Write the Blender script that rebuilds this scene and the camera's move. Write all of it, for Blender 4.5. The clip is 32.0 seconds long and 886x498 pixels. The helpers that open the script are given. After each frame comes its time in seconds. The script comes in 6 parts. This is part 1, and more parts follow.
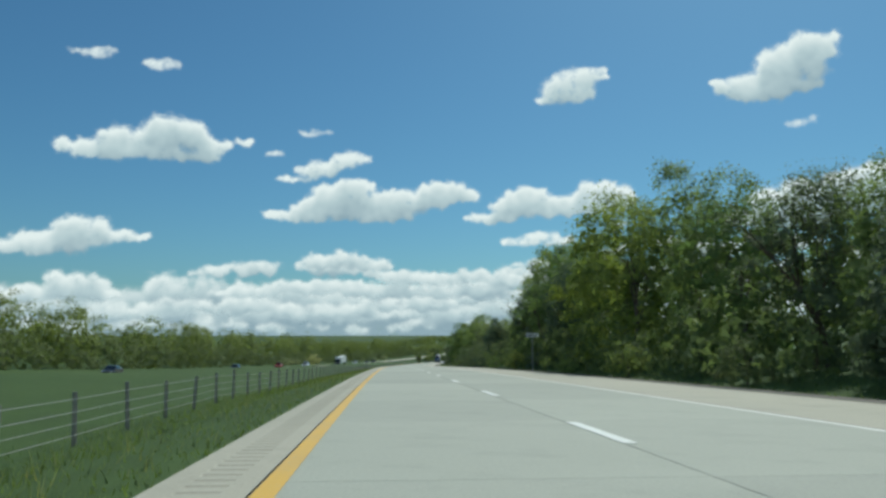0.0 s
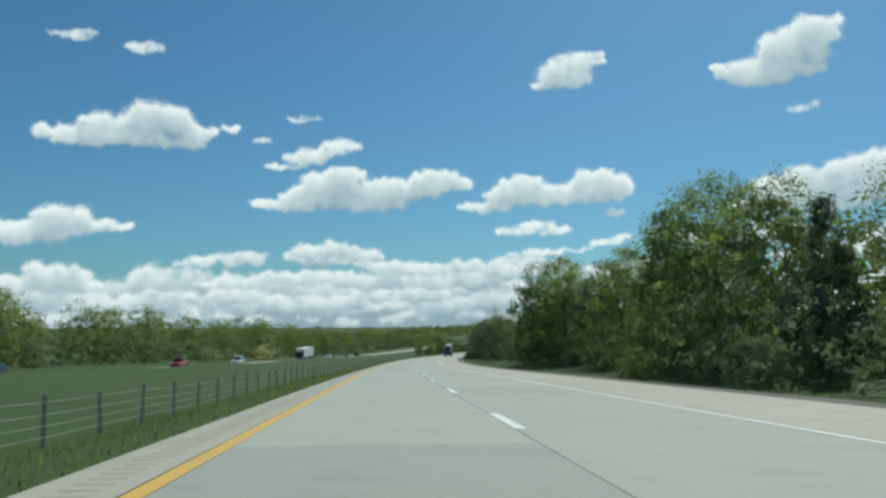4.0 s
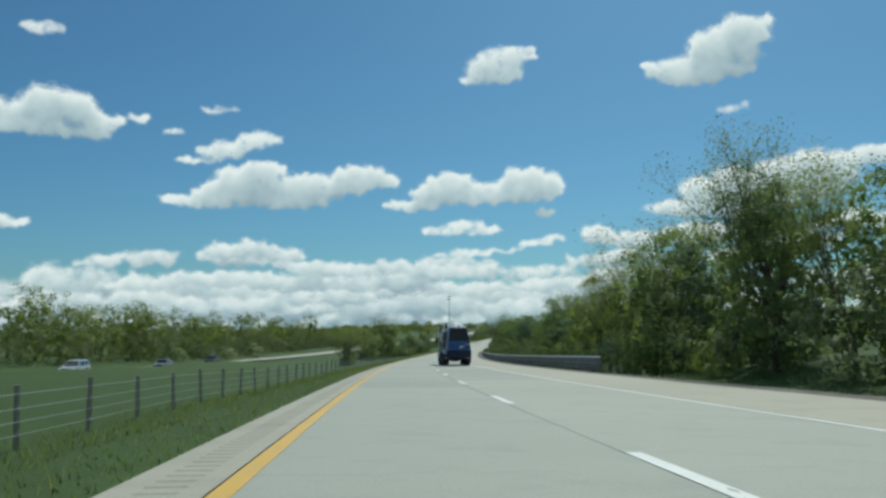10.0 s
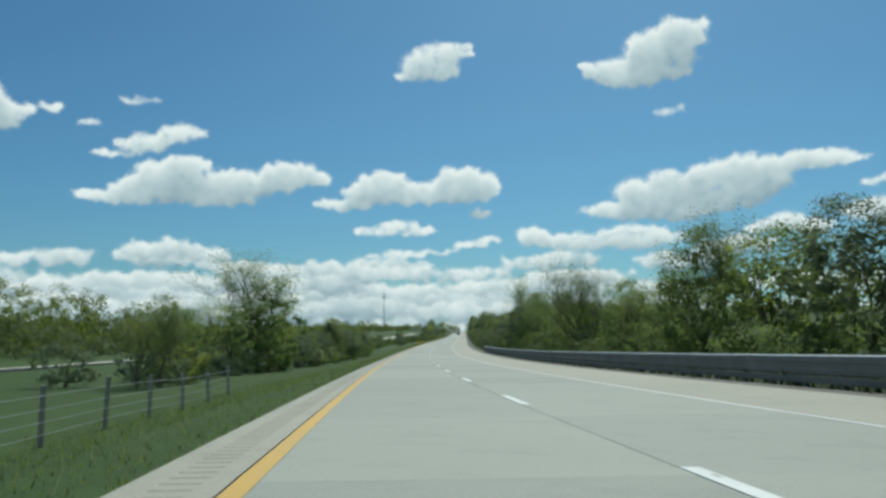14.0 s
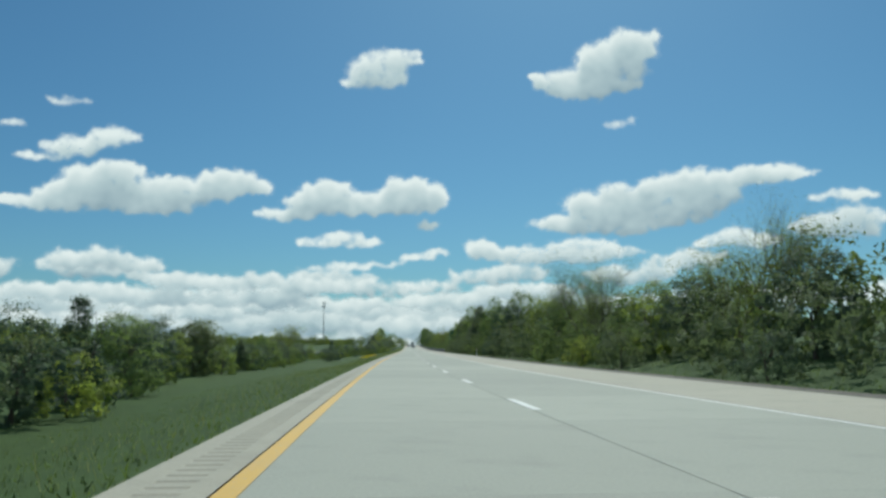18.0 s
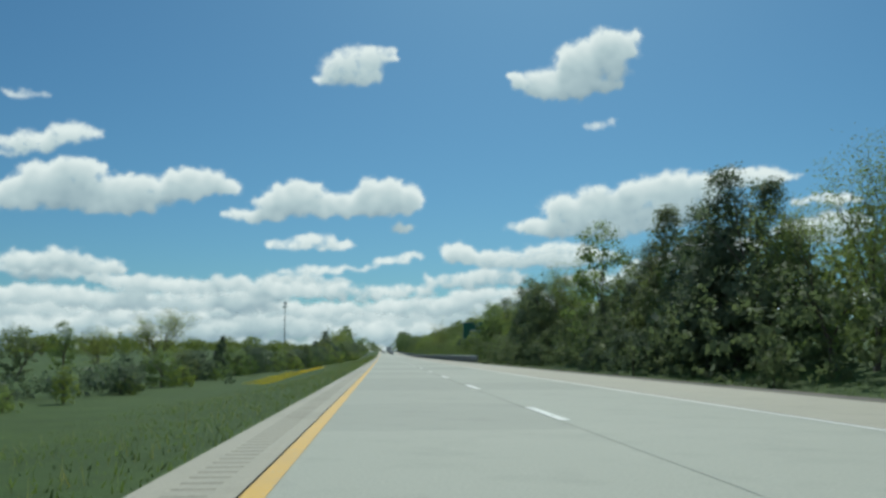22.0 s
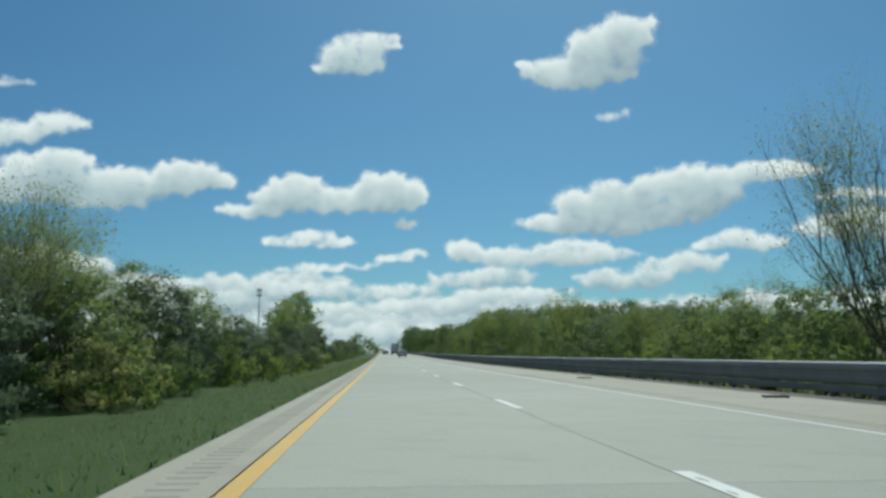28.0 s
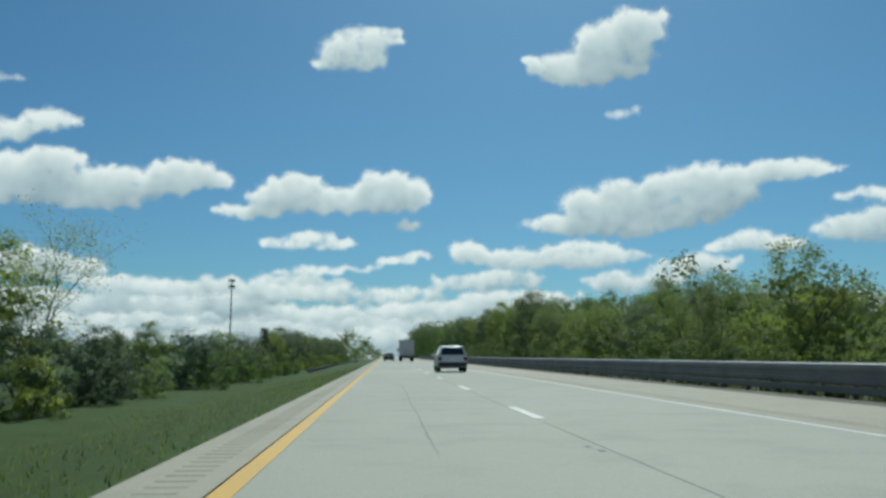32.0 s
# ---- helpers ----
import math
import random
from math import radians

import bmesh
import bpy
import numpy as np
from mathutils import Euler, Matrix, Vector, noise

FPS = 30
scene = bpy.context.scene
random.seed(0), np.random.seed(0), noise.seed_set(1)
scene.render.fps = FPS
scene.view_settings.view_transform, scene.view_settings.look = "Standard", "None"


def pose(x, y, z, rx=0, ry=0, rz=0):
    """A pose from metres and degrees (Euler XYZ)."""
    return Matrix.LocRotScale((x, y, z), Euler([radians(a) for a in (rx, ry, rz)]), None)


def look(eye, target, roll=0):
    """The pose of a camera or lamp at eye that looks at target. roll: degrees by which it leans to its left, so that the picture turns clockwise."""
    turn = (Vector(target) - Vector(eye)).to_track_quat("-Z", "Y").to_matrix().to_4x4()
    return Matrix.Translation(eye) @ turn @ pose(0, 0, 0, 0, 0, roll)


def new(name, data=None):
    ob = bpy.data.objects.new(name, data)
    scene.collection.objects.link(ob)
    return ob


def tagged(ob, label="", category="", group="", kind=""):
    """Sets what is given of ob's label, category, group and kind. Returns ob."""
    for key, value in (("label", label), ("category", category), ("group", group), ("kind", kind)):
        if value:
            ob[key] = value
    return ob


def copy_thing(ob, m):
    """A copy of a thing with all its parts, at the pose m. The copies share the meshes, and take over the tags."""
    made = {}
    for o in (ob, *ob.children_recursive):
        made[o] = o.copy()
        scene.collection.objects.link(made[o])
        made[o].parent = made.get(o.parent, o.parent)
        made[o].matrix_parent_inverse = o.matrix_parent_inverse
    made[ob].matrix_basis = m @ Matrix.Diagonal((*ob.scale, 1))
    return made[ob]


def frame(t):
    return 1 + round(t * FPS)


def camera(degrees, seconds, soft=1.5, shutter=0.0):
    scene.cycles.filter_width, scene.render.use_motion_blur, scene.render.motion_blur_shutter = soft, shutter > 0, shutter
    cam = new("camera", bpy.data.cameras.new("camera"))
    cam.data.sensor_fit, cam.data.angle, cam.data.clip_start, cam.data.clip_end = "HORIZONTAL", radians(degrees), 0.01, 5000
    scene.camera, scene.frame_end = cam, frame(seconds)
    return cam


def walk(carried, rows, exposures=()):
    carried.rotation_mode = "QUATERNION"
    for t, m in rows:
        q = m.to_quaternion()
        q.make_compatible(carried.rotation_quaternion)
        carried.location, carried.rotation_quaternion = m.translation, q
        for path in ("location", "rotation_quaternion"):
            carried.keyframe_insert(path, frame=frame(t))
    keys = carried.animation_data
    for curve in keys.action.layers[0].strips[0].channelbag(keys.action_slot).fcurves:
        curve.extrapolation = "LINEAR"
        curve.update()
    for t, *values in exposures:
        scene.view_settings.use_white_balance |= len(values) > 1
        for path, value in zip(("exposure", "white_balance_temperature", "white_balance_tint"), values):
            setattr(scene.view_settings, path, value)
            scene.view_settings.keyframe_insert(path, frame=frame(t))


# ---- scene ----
FOV = 57.1
EYE = 1.0          # height of the lens over the road
LANE = 3.69
cam = camera(FOV, 32.0, soft=2.9)

# heading (degrees, left is positive) and grade (degrees) of the road along its length in metres
HEADING = [(-400, 4.6), (-13, 4.11), (49, 3.63), (112, 3.37), (176, 2.63), (239, 0.58), (304, -1.81), (369, -4.12), (432, -6.62), (497, -8.66),
           (561, -10.5), (626, -11.87), (691, -12.37), (755, -12.27), (820, -12.2), (1010, -12.2), (1500, -12.2), (1700, -14.0), (2100, -22.0), (4200, -24.0)]
GRADE = [(-400, -1.0), (-13, -1.35), (49, -1.7), (112, -1.95), (176, -2.1), (239, -1.65), (304, -1.53), (369, -1.46), (432, -1.1), (497, -0.65),
         (561, 0.05), (626, 0.35), (691, 0.3), (820, 0.36), (884, 0.4), (949, 0.52), (1014, 0.75), (1150, 0.85), (1600, 0.6), (2100, 0.1), (4200, 0.0)]
S0, DS = -400.0, 2.0
_s = np.arange(S0, 4200.0, DS)


def smooth(values, n=31):
    k = np.hanning(n + 2)[1:-1]
    k /= k.sum()
    return np.convolve(np.pad(values, n // 2, mode="edge"), k, mode="valid")


_h = np.radians(smooth(np.interp(_s, [a for a, b in HEADING], [b for a, b in HEADING])))
_g = np.tan(np.radians(smooth(np.interp(_s, [a for a, b in GRADE], [b for a, b in GRADE]))))
_x, _y, _z = np.cumsum(-np.sin(_h)) * DS, np.cumsum(np.cos(_h)) * DS, np.cumsum(_g) * DS
_i0 = int(-S0 / DS)
_x, _y, _z = _x - _x[_i0], _y - _y[_i0], _z - _z[_i0]


def heading(s):
    return float(np.interp(s, _s, _h))


def road_z(s):
    return float(np.interp(s, _s, _z))


def at(s, lat, up=0.0):
    """World point at s metres along the yellow line, lat metres to its right, up metres over the road."""
    h = heading(s)
    return Vector((float(np.interp(s, _s, _x)) + math.cos(h) * lat, float(np.interp(s, _s, _y)) + math.sin(h) * lat, road_z(s) + up))


# seconds, metres along the road, metres right of the yellow line, yaw, pitch, roll
DRIVE = [
    (0.0, -12.87, 0.94, 0.08, 6.10, 0.04), (0.5, 2.63, 1.01, -0.09, 6.08, 0.05),
    (1.0, 18.19, 1.10, -0.24, 6.01, 0.06), (1.5, 33.79, 1.20, -0.35, 5.91, 0.09),
    (2.0, 49.44, 1.34, -0.51, 5.85, 0.13), (2.5, 65.13, 1.47, -0.55, 5.75, 0.17),
    (3.0, 80.86, 1.61, -0.55, 5.67, 0.18), (3.5, 96.63, 1.75, -0.47, 5.60, 0.18),
    (5.5, 160.04, 2.14, -0.99, 5.57, 0.34), (6.0, 175.95, 1.99, -1.33, 5.60, 0.39),
    (6.5, 191.89, 1.81, -1.76, 5.62, 0.41), (7.0, 207.85, 1.66, -2.24, 5.67, 0.42),
    (7.5, 223.83, 1.53, -2.80, 5.73, 0.43), (8.0, 239.82, 1.42, -3.41, 5.78, 0.43),
    (8.5, 255.84, 1.36, -4.04, 5.83, 0.43), (9.0, 271.85, 1.31, -4.67, 5.85, 0.43),
    (9.5, 287.90, 1.29, -5.28, 5.86, 0.42), (10.0, 303.94, 1.27, -5.88, 5.89, 0.42),
    (10.5, 320.00, 1.23, -6.47, 5.90, 0.42), (11.0, 336.06, 1.19, -7.01, 5.91, 0.42),
    (11.5, 352.14, 1.16, -7.52, 5.94, 0.41), (12.0, 368.22, 1.14, -8.08, 5.96, 0.39),
    (12.5, 384.30, 1.10, -8.71, 6.00, 0.38), (13.0, 400.40, 1.08, -9.35, 6.03, 0.38),
    (13.5, 416.49, 1.11, -10.03, 6.11, 0.39), (14.0, 432.59, 1.16, -10.69, 6.16, 0.40),
    (14.5, 448.69, 1.21, -11.30, 6.22, 0.41), (16.5, 513.12, 1.35, -13.18, 6.74, 0.43),
    (17.0, 529.24, 1.29, -13.63, 6.92, 0.40), (17.5, 545.35, 1.24, -14.11, 7.08, 0.35),
    (18.0, 561.46, 1.18, -14.60, 7.24, 0.29), (18.5, 577.57, 1.12, -15.06, 7.40, 0.23),
    (19.0, 593.68, 1.04, -15.44, 7.51, 0.18), (19.5, 609.80, 0.95, -15.77, 7.61, 0.15),
    (20.0, 625.92, 0.86, -16.05, 7.67, 0.15), (20.5, 642.03, 0.84, -16.22, 7.69, 0.16),
    (21.0, 658.15, 0.85, -16.36, 7.70, 0.18), (21.5, 674.27, 0.90, -16.45, 7.71, 0.18),
    (22.0, 690.39, 0.98, -16.49, 7.70, 0.19), (22.5, 706.51, 1.04, -16.50, 7.68, 0.19),
    (23.0, 722.64, 1.09, -16.45, 7.69, 0.18), (23.5, 738.77, 1.11, -16.39, 7.70, 0.18),
    (24.0, 754.90, 1.11, -16.30, 7.71, 0.17), (24.5, 771.04, 1.09, -16.22, 7.73, 0.17),
    (25.0, 787.18, 1.06, -16.18, 7.78, 0.15), (25.5, 803.32, 1.04, -16.15, 7.82, 0.13),
    (27.5, 867.96, 1.10, -16.32, 7.88, 0.11), (28.0, 884.13, 1.17, -16.35, 7.87, 0.11),
    (28.5, 900.32, 1.21, -16.34, 7.90, 0.10), (29.0, 916.50, 1.23, -16.30, 7.93, 0.10),
    (29.5, 932.70, 1.25, -16.24, 7.96, 0.09), (30.0, 948.91, 1.29, -16.18, 8.00, 0.08),
    (30.5, 965.13, 1.31, -16.13, 8.07, 0.07), (31.0, 981.36, 1.30, -16.15, 8.13, 0.06),
    (31.5, 997.59, 1.27, -16.20, 8.22, 0.07), (32.0, 1013.85, 1.24, -16.22, 8.26, 0.09),
]
# exposure dips while the tall truck shades the view and recovers after it; cool white balance
LIGHTING = [(0.0, 0.06), (3.5, 0.1), (6.0, 0.02), (9.0, 0.0), (10.5, 0.02), (11.7, 0.08), (12.8, 0.1), (13.5, 0.06), (14.5, 0.02), (16.8, 0.14), (18.5, 0.0), (32.0, 0.0)]
walk(cam, [(t, Matrix.Translation(at(s, e, EYE)) @ pose(0, 0, 0, 90 + p, r, y)) for t, s, e, y, p, r in DRIVE], [(t, stops, 6080, -3) for t, stops in LIGHTING])

# ---- sky, sun, exposure ----
SUN_AZ, SUN_EL = 25.0, 48.0        # degrees clockwise from +y, and above the horizon
world = bpy.data.worlds.new("sky")
world.use_nodes = True
scene.world = world
_n = world.node_tree.nodes
sky = _n.new("ShaderNodeTexSky")
sky.sky_type = "NISHITA"
sky.sun_disc = False
sky.sun_elevation, sky.sun_rotation = radians(SUN_EL), radians(SUN_AZ)
sky.air_density, sky.dust_density, sky.ozone_density, sky.altitude = 1.0, 0.8, 1.6, 150
_tint = _n.new("ShaderNodeMix")
_tint.data_type, _tint.blend_type = "RGBA", "MULTIPLY"
_tint.inputs[0].default_value = 1.0
_tint.inputs[7].default_value = (0.545, 0.885, 1.07, 1)
world.node_tree.links.new(sky.outputs[0], _tint.inputs[6])
world.node_tree.links.new(_tint.outputs[2], _n["Background"].inputs[0])
_n["Background"].inputs[1].default_value = 0.0585
sun = new("sun", bpy.data.lights.new("sun", "SUN"))
sun.data.energy, sun.data.angle, sun.data.color = 3.2, radians(0.55), (1.0, 0.95, 0.87)
_d = Vector((math.sin(radians(SUN_AZ)) * math.cos(radians(SUN_EL)), math.cos(radians(SUN_AZ)) * math.cos(radians(SUN_EL)), math.sin(radians(SUN_EL))))
sun.matrix_world = look((0, 400, 300), Vector((0, 400, 300)) - _d)

# ---- materials ----


class Nodes:
    """A short way to write a node material."""

    def __init__(self, name):
        self.m = bpy.data.materials.new(name)
        self.m.use_nodes = True
        self.t = self.m.node_tree
        self.bsdf = self.t.nodes["Principled BSDF"]

    def node(self, kind, **props):
        n = self.t.nodes.new("ShaderNode" + kind)
        for k, v in props.items():
            n.inputs[k.replace("_", " ")].default_value = v
        return n

    def link(self, a, b):
        self.t.links.new(a, b)

    def coords(self, which="Object", scale=(1, 1, 1)):
        c = self.node("TexCoord")
        mp = self.node("Mapping")
        mp.inputs["Scale"].default_value = scale
        self.link(c.outputs[which], mp.inputs["Vector"])
        return mp.outputs[0]

    def noise(self, vec, scale, detail=4, rough=0.55):
        n = self.node("TexNoise", Scale=scale, Detail=detail, Roughness=rough)
        self.link(vec, n.inputs["Vector"])
        return n.outputs["Fac"]

    def ramp(self, fac, *stops):
        r = self.node("ValToRGB")
        e = r.color_ramp.elements
        while len(e) < len(stops):
            e.new(0.5)
        for k, (p, c) in zip(e, stops):
            k.position, k.color = p, (*c, 1) if len(c) == 3 else c
        self.link(fac, r.inputs[0])
        return r.outputs[0]

    def mix(self, fac, a, b, blend="MIX"):
        n = self.t.nodes.new("ShaderNodeMix")
        n.data_type, n.blend_type = "RGBA", blend
        for sock, v in ((n.inputs[0], fac), (n.inputs[6], a), (n.inputs[7], b)):
            if isinstance(v, (int, float)):
                sock.default_value = v
            elif isinstance(v, tuple):
                sock.default_value = (*v, 1)
            else:
                self.link(v, sock)
        return n.outputs[2]

    def bump(self, height, strength=0.3, distance=0.02):
        b = self.node("Bump", Strength=strength, Distance=distance)
        self.link(height, b.inputs["Height"])
        self.link(b.outputs[0], self.bsdf.inputs["Normal"])

    def done(self, colour=None, rough=0.6, metal=0.0, **more):
        if colour is not None:
            if isinstance(colour, tuple):
                self.bsdf.inputs["Base Color"].default_value = (*colour, 1)
            else:
                self.link(colour, self.bsdf.inputs["Base Color"])
        if isinstance(rough, (int, float)):
            self.bsdf.inputs["Roughness"].default_value = rough
        else:
            self.link(rough, self.bsdf.inputs["Roughness"])
        self.bsdf.inputs["Metallic"].default_value = metal
        for k, v in more.items():
            self.bsdf.inputs[k.replace("_", " ")].default_value = v
        return self.m


def plain(name, colour, rough=0.5, metal=0.0, dirt=0.35, scale=3.0, bump=0.05):
    """Paint, metal, rubber or plastic with dirt and fine grain."""
    k = Nodes(name)
    v = k.coords("Object")
    big = k.noise(v, scale * 0.35, 5)
    fine = k.noise(v, scale * 9, 3)
    dirty = tuple(c * 0.45 + 0.05 for c in colour)
    f = k.ramp(big, (0.42, (0, 0, 0)), (0.72, (dirt, dirt, dirt)))
    c = k.mix(f, colour, dirty)
    c = k.mix(0.12, c, k.ramp(fine, (0.3, (0.25, 0.25, 0.25)), (0.7, (0.9, 0.9, 0.9))), "OVERLAY")
    r = k.ramp(big, (0.3, (rough * 0.85,) * 3), (0.75, (min(1, rough * 1.25 + 0.08),) * 3))
    if bump:
        k.bump(fine, bump, 0.01)
    return k.done(c, r, metal)


def concrete(name, a, b, dark, streaks=True):
    k = Nodes(name)
    v = k.coords("Object")
    big, mid, fine = k.noise(v, 0.06, 4), k.noise(v, 0.9, 6, 0.6), k.noise(v, 30, 3, 0.7)
    c = k.mix(k.ramp(big, (0.35, (0, 0, 0)), (0.65, (1, 1, 1))), a, b)
    c = k.mix(k.ramp(mid, (0.5, (0, 0, 0)), (0.78, (0.55, 0.55, 0.55))), c, dark)
    c = k.mix(0.22, c, k.ramp(fine, (0.25, (0.2, 0.2, 0.2)), (0.75, (0.85, 0.85, 0.85))), "OVERLAY")
    info = k.node("ObjectInfo")
    rnd = k.ramp(info.outputs["Random"], (0.0, (0.86, 0.86, 0.86)), (1.0, (1.04, 1.04, 1.03)))
    c = k.mix(1.0, c, rnd, "MULTIPLY")
    k.bump(fine, 0.35, 0.004)
    return k.done(c, 0.82)


def worn_paint(name, colour):
    """Road paint that has flaked off in small patches down to the concrete."""
    k = Nodes(name)
    v = k.coords("Object")
    big, fine = k.noise(v, 0.8, 4), k.noise(v, 14, 5, 0.7)
    c = k.mix(k.ramp(big, (0.4, (0, 0, 0)), (0.75, (0.45, 0.45, 0.45))), colour, tuple(x * 0.6 + 0.1 for x in colour))
    c = k.mix(k.ramp(fine, (0.60, (0, 0, 0)), (0.68, (0.8, 0.8, 0.8))), c, (0.36, 0.36, 0.31))
    k.bump(fine, 0.2, 0.003)
    return k.done(c, 0.65)


def ground_material():
    k = Nodes("grassland")
    v = k.coords("Object")
    a, b, c_ = k.noise(v, 0.03, 5), k.noise(v, 0.6, 6, 0.65), k.noise(v, 9, 4, 0.7)
    c = k.mix(k.ramp(a, (0.35, (0, 0, 0)), (0.65, (1, 1, 1))), (0.05, 0.09, 0.022), (0.066, 0.108, 0.028))
    c = k.mix(k.ramp(b, (0.4, (0, 0, 0)), (0.75, (0.7, 0.7, 0.7))), c, (0.036, 0.062, 0.016))
    c = k.mix(k.ramp(c_, (0.55, (0, 0, 0)), (0.8, (0.5, 0.5, 0.5))), c, (0.10, 0.118, 0.045))
    k.bump(c_, 0.9, 0.06)
    return k.done(c, 0.9, Specular_IOR_Level=0.2)


def leaf_material(name, dark, light, glow, amount=0.4):
    """Leaves: colour by tree and by leaf, a part of the light goes through."""
    k = Nodes(name)
    info, geo = k.node("ObjectInfo"), k.node("NewGeometry")
    v = k.coords("Object")
    n = k.noise(v, 0.9, 3)
    c = k.mix(k.ramp(n, (0.35, (0, 0, 0)), (0.7, (1, 1, 1))), dark, light)
    c = k.mix(k.ramp(geo.outputs["Random Per Island"], (0.0, (0, 0, 0)), (1.0, (0.5, 0.5, 0.5))), c, light)
    tint = k.ramp(info.outputs["Random"], (0.0, (0.72, 0.8, 0.75)), (0.5, (1.0, 1.0, 1.0)), (1.0, (1.3, 1.18, 0.8)))
    c = k.mix(1.0, c, tint, "MULTIPLY")
    c = k.mix(0.35, c, k.ramp(k.noise(v, 6.0, 4, 0.7), (0.3, (0.3, 0.3, 0.3)), (0.72, (0.75, 0.75, 0.75))), "OVERLAY")
    m = k.done(c, 0.75, Specular_IOR_Level=0.15)
    tr = k.node("BsdfTranslucent")
    k.link(k.mix(1.0, c, glow, "MULTIPLY"), tr.inputs["Color"])
    mx = k.node("MixShader")
    mx.inputs[0].default_value = amount
    k.link(k.bsdf.outputs[0], mx.inputs[1])
    k.link(tr.outputs[0], mx.inputs[2])
    k.link(mx.outputs[0], k.t.nodes["Material Output"].inputs["Surface"])
    return m


def bark_material():
    k = Nodes("bark")
    v = k.coords("Object", (1, 1, 0.25))
    n, f = k.noise(v, 6, 5, 0.65), k.noise(v, 40, 3)
    c = k.mix(k.ramp(n, (0.35, (0, 0, 0)), (0.7, (1, 1, 1))), (0.055, 0.042, 0.032), (0.17, 0.14, 0.11))
    k.bump(n, 0.8, 0.03)
    return k.done(c, 0.9)


def cloud_material():
    """Far sky backdrop: density and light come with the mesh, fine wisps from noise."""
    k = Nodes("cloud")
    dens, lit = k.node("Attribute"), k.node("Attribute")
    dens.attribute_name, lit.attribute_name = "cloud_mass", "cloud_light"
    v = k.coords("Object")
    n, soft_n = k.noise(v, 0.012, 6, 0.66), k.noise(v, 0.006, 3, 0.5)
    w = k.node("Math")
    w.operation = "MULTIPLY_ADD"
    k.link(n, w.inputs[0])
    w.inputs[1].default_value = 1.1
    k.link(dens.outputs["Fac"], w.inputs[2])
    a = k.ramp(w.outputs[0], (0.25, (0, 0, 0)), (0.49, (0.12, 0.12, 0.12)), (0.70, (0.5, 0.5, 0.5)), (0.95, (1, 1, 1)))
    l2 = k.node("Math")
    l2.operation = "MULTIPLY_ADD"
    k.link(soft_n, l2.inputs[0])
    l2.inputs[1].default_value = 0.42
    k.link(lit.outputs["Fac"], l2.inputs[2])
    col = k.ramp(l2.outputs[0], (0.16, (0.36, 0.46, 0.53)), (0.48, (0.61, 0.70, 0.735)), (0.9, (0.99, 1.0, 0.99)))
    em, tr, mx = k.node("Emission"), k.node("BsdfTransparent"), k.node("MixShader")
    k.link(col, em.inputs["Color"])
    em.inputs["Strength"].default_value = 0.81
    k.link(a, mx.inputs[0])
    k.link(tr.outputs[0], mx.inputs[1])
    k.link(em.outputs[0], mx.inputs[2])
    k.link(mx.outputs[0], k.t.nodes["Material Output"].inputs["Surface"])
    return k.m


SLAB = concrete("concrete_slab", (0.345, 0.352, 0.30), (0.40, 0.405, 0.35), (0.25, 0.255, 0.22))
SHOULDER = concrete("concrete_shoulder", (0.375, 0.35, 0.28), (0.42, 0.39, 0.315), (0.27, 0.25, 0.20))
# slightly darker concrete that paints the shade inside the rumble grooves
GROOVE = concrete("groove_shade", (0.33, 0.305, 0.245), (0.37, 0.34, 0.275), (0.24, 0.22, 0.175))
BED = plain("road_bed", (0.13, 0.125, 0.115), 0.95, dirt=0.5)
YELLOW = worn_paint("yellow_paint", (0.64, 0.38, 0.05))
WHITE = worn_paint("white_paint", (0.72, 0.72, 0.69))
GRASSLAND = ground_material()
LEAF = leaf_material("leaf_spring", (0.145, 0.192, 0.092), (0.205, 0.255, 0.11), (1.35, 1.45, 0.85), 0.5)
# cedar green; on dense trees and undergrowth it stands in for shade
LEAF_DARK = leaf_material("leaf_cedar_shade", (0.11, 0.142, 0.102), (0.14, 0.176, 0.118), (1.25, 1.35, 1.0), 0.4)
LEAF_PALE = leaf_material("leaf_pale", (0.165, 0.20, 0.09), (0.235, 0.275, 0.116), (1.35, 1.45, 0.8), 0.48)
LEAF_FAR = leaf_material("leaf_far", (0.12, 0.158, 0.086), (0.16, 0.202, 0.10), (1.3, 1.4, 0.85), 0.42)
BARK = bark_material()
STEEL = plain("galvanised_steel", (0.27, 0.28, 0.28), 0.55, 0.55, dirt=0.45)
# dirty rail steel, its colour also darkened for the shaded road side
RAIL_SHADED_STEEL = plain("weathered_shaded_rail", (0.15, 0.158, 0.155), 0.75, 0.05, dirt=0.35)
# pale steel that paints a sun glint along the rail's top
GLINT_STEEL = plain("rail_edge_glint", (0.72, 0.73, 0.73), 0.45, 0.15, dirt=0.15)
TAR = plain("tar_seal", (0.17, 0.17, 0.15), 0.8, dirt=0.4)
BLOSSOM = leaf_material("blossom", (0.29, 0.31, 0.18), (0.44, 0.45, 0.28), (1.1, 1.15, 0.85), 0.5)
WIRE = plain("fence_wire", (0.5, 0.5, 0.48), 0.6, 0.3)
SOIL = plain("verge_soil", (0.10, 0.088, 0.068), 0.95, dirt=0.6, scale=1.2, bump=0.5)
POSTWOOD = plain("weathered_post", (0.27, 0.255, 0.225), 0.85, dirt=0.5, scale=5)
CLOUD = cloud_material()

# ---- small builders ----


def mesh_of(name, verts, faces, material, smooth_shade=False):
    me = bpy.data.meshes.new(name)
    me.from_pydata([tuple(v) for v in verts], [], faces)
    me.materials.append(material)
    if smooth_shade:
        me.shade_smooth()
    return me


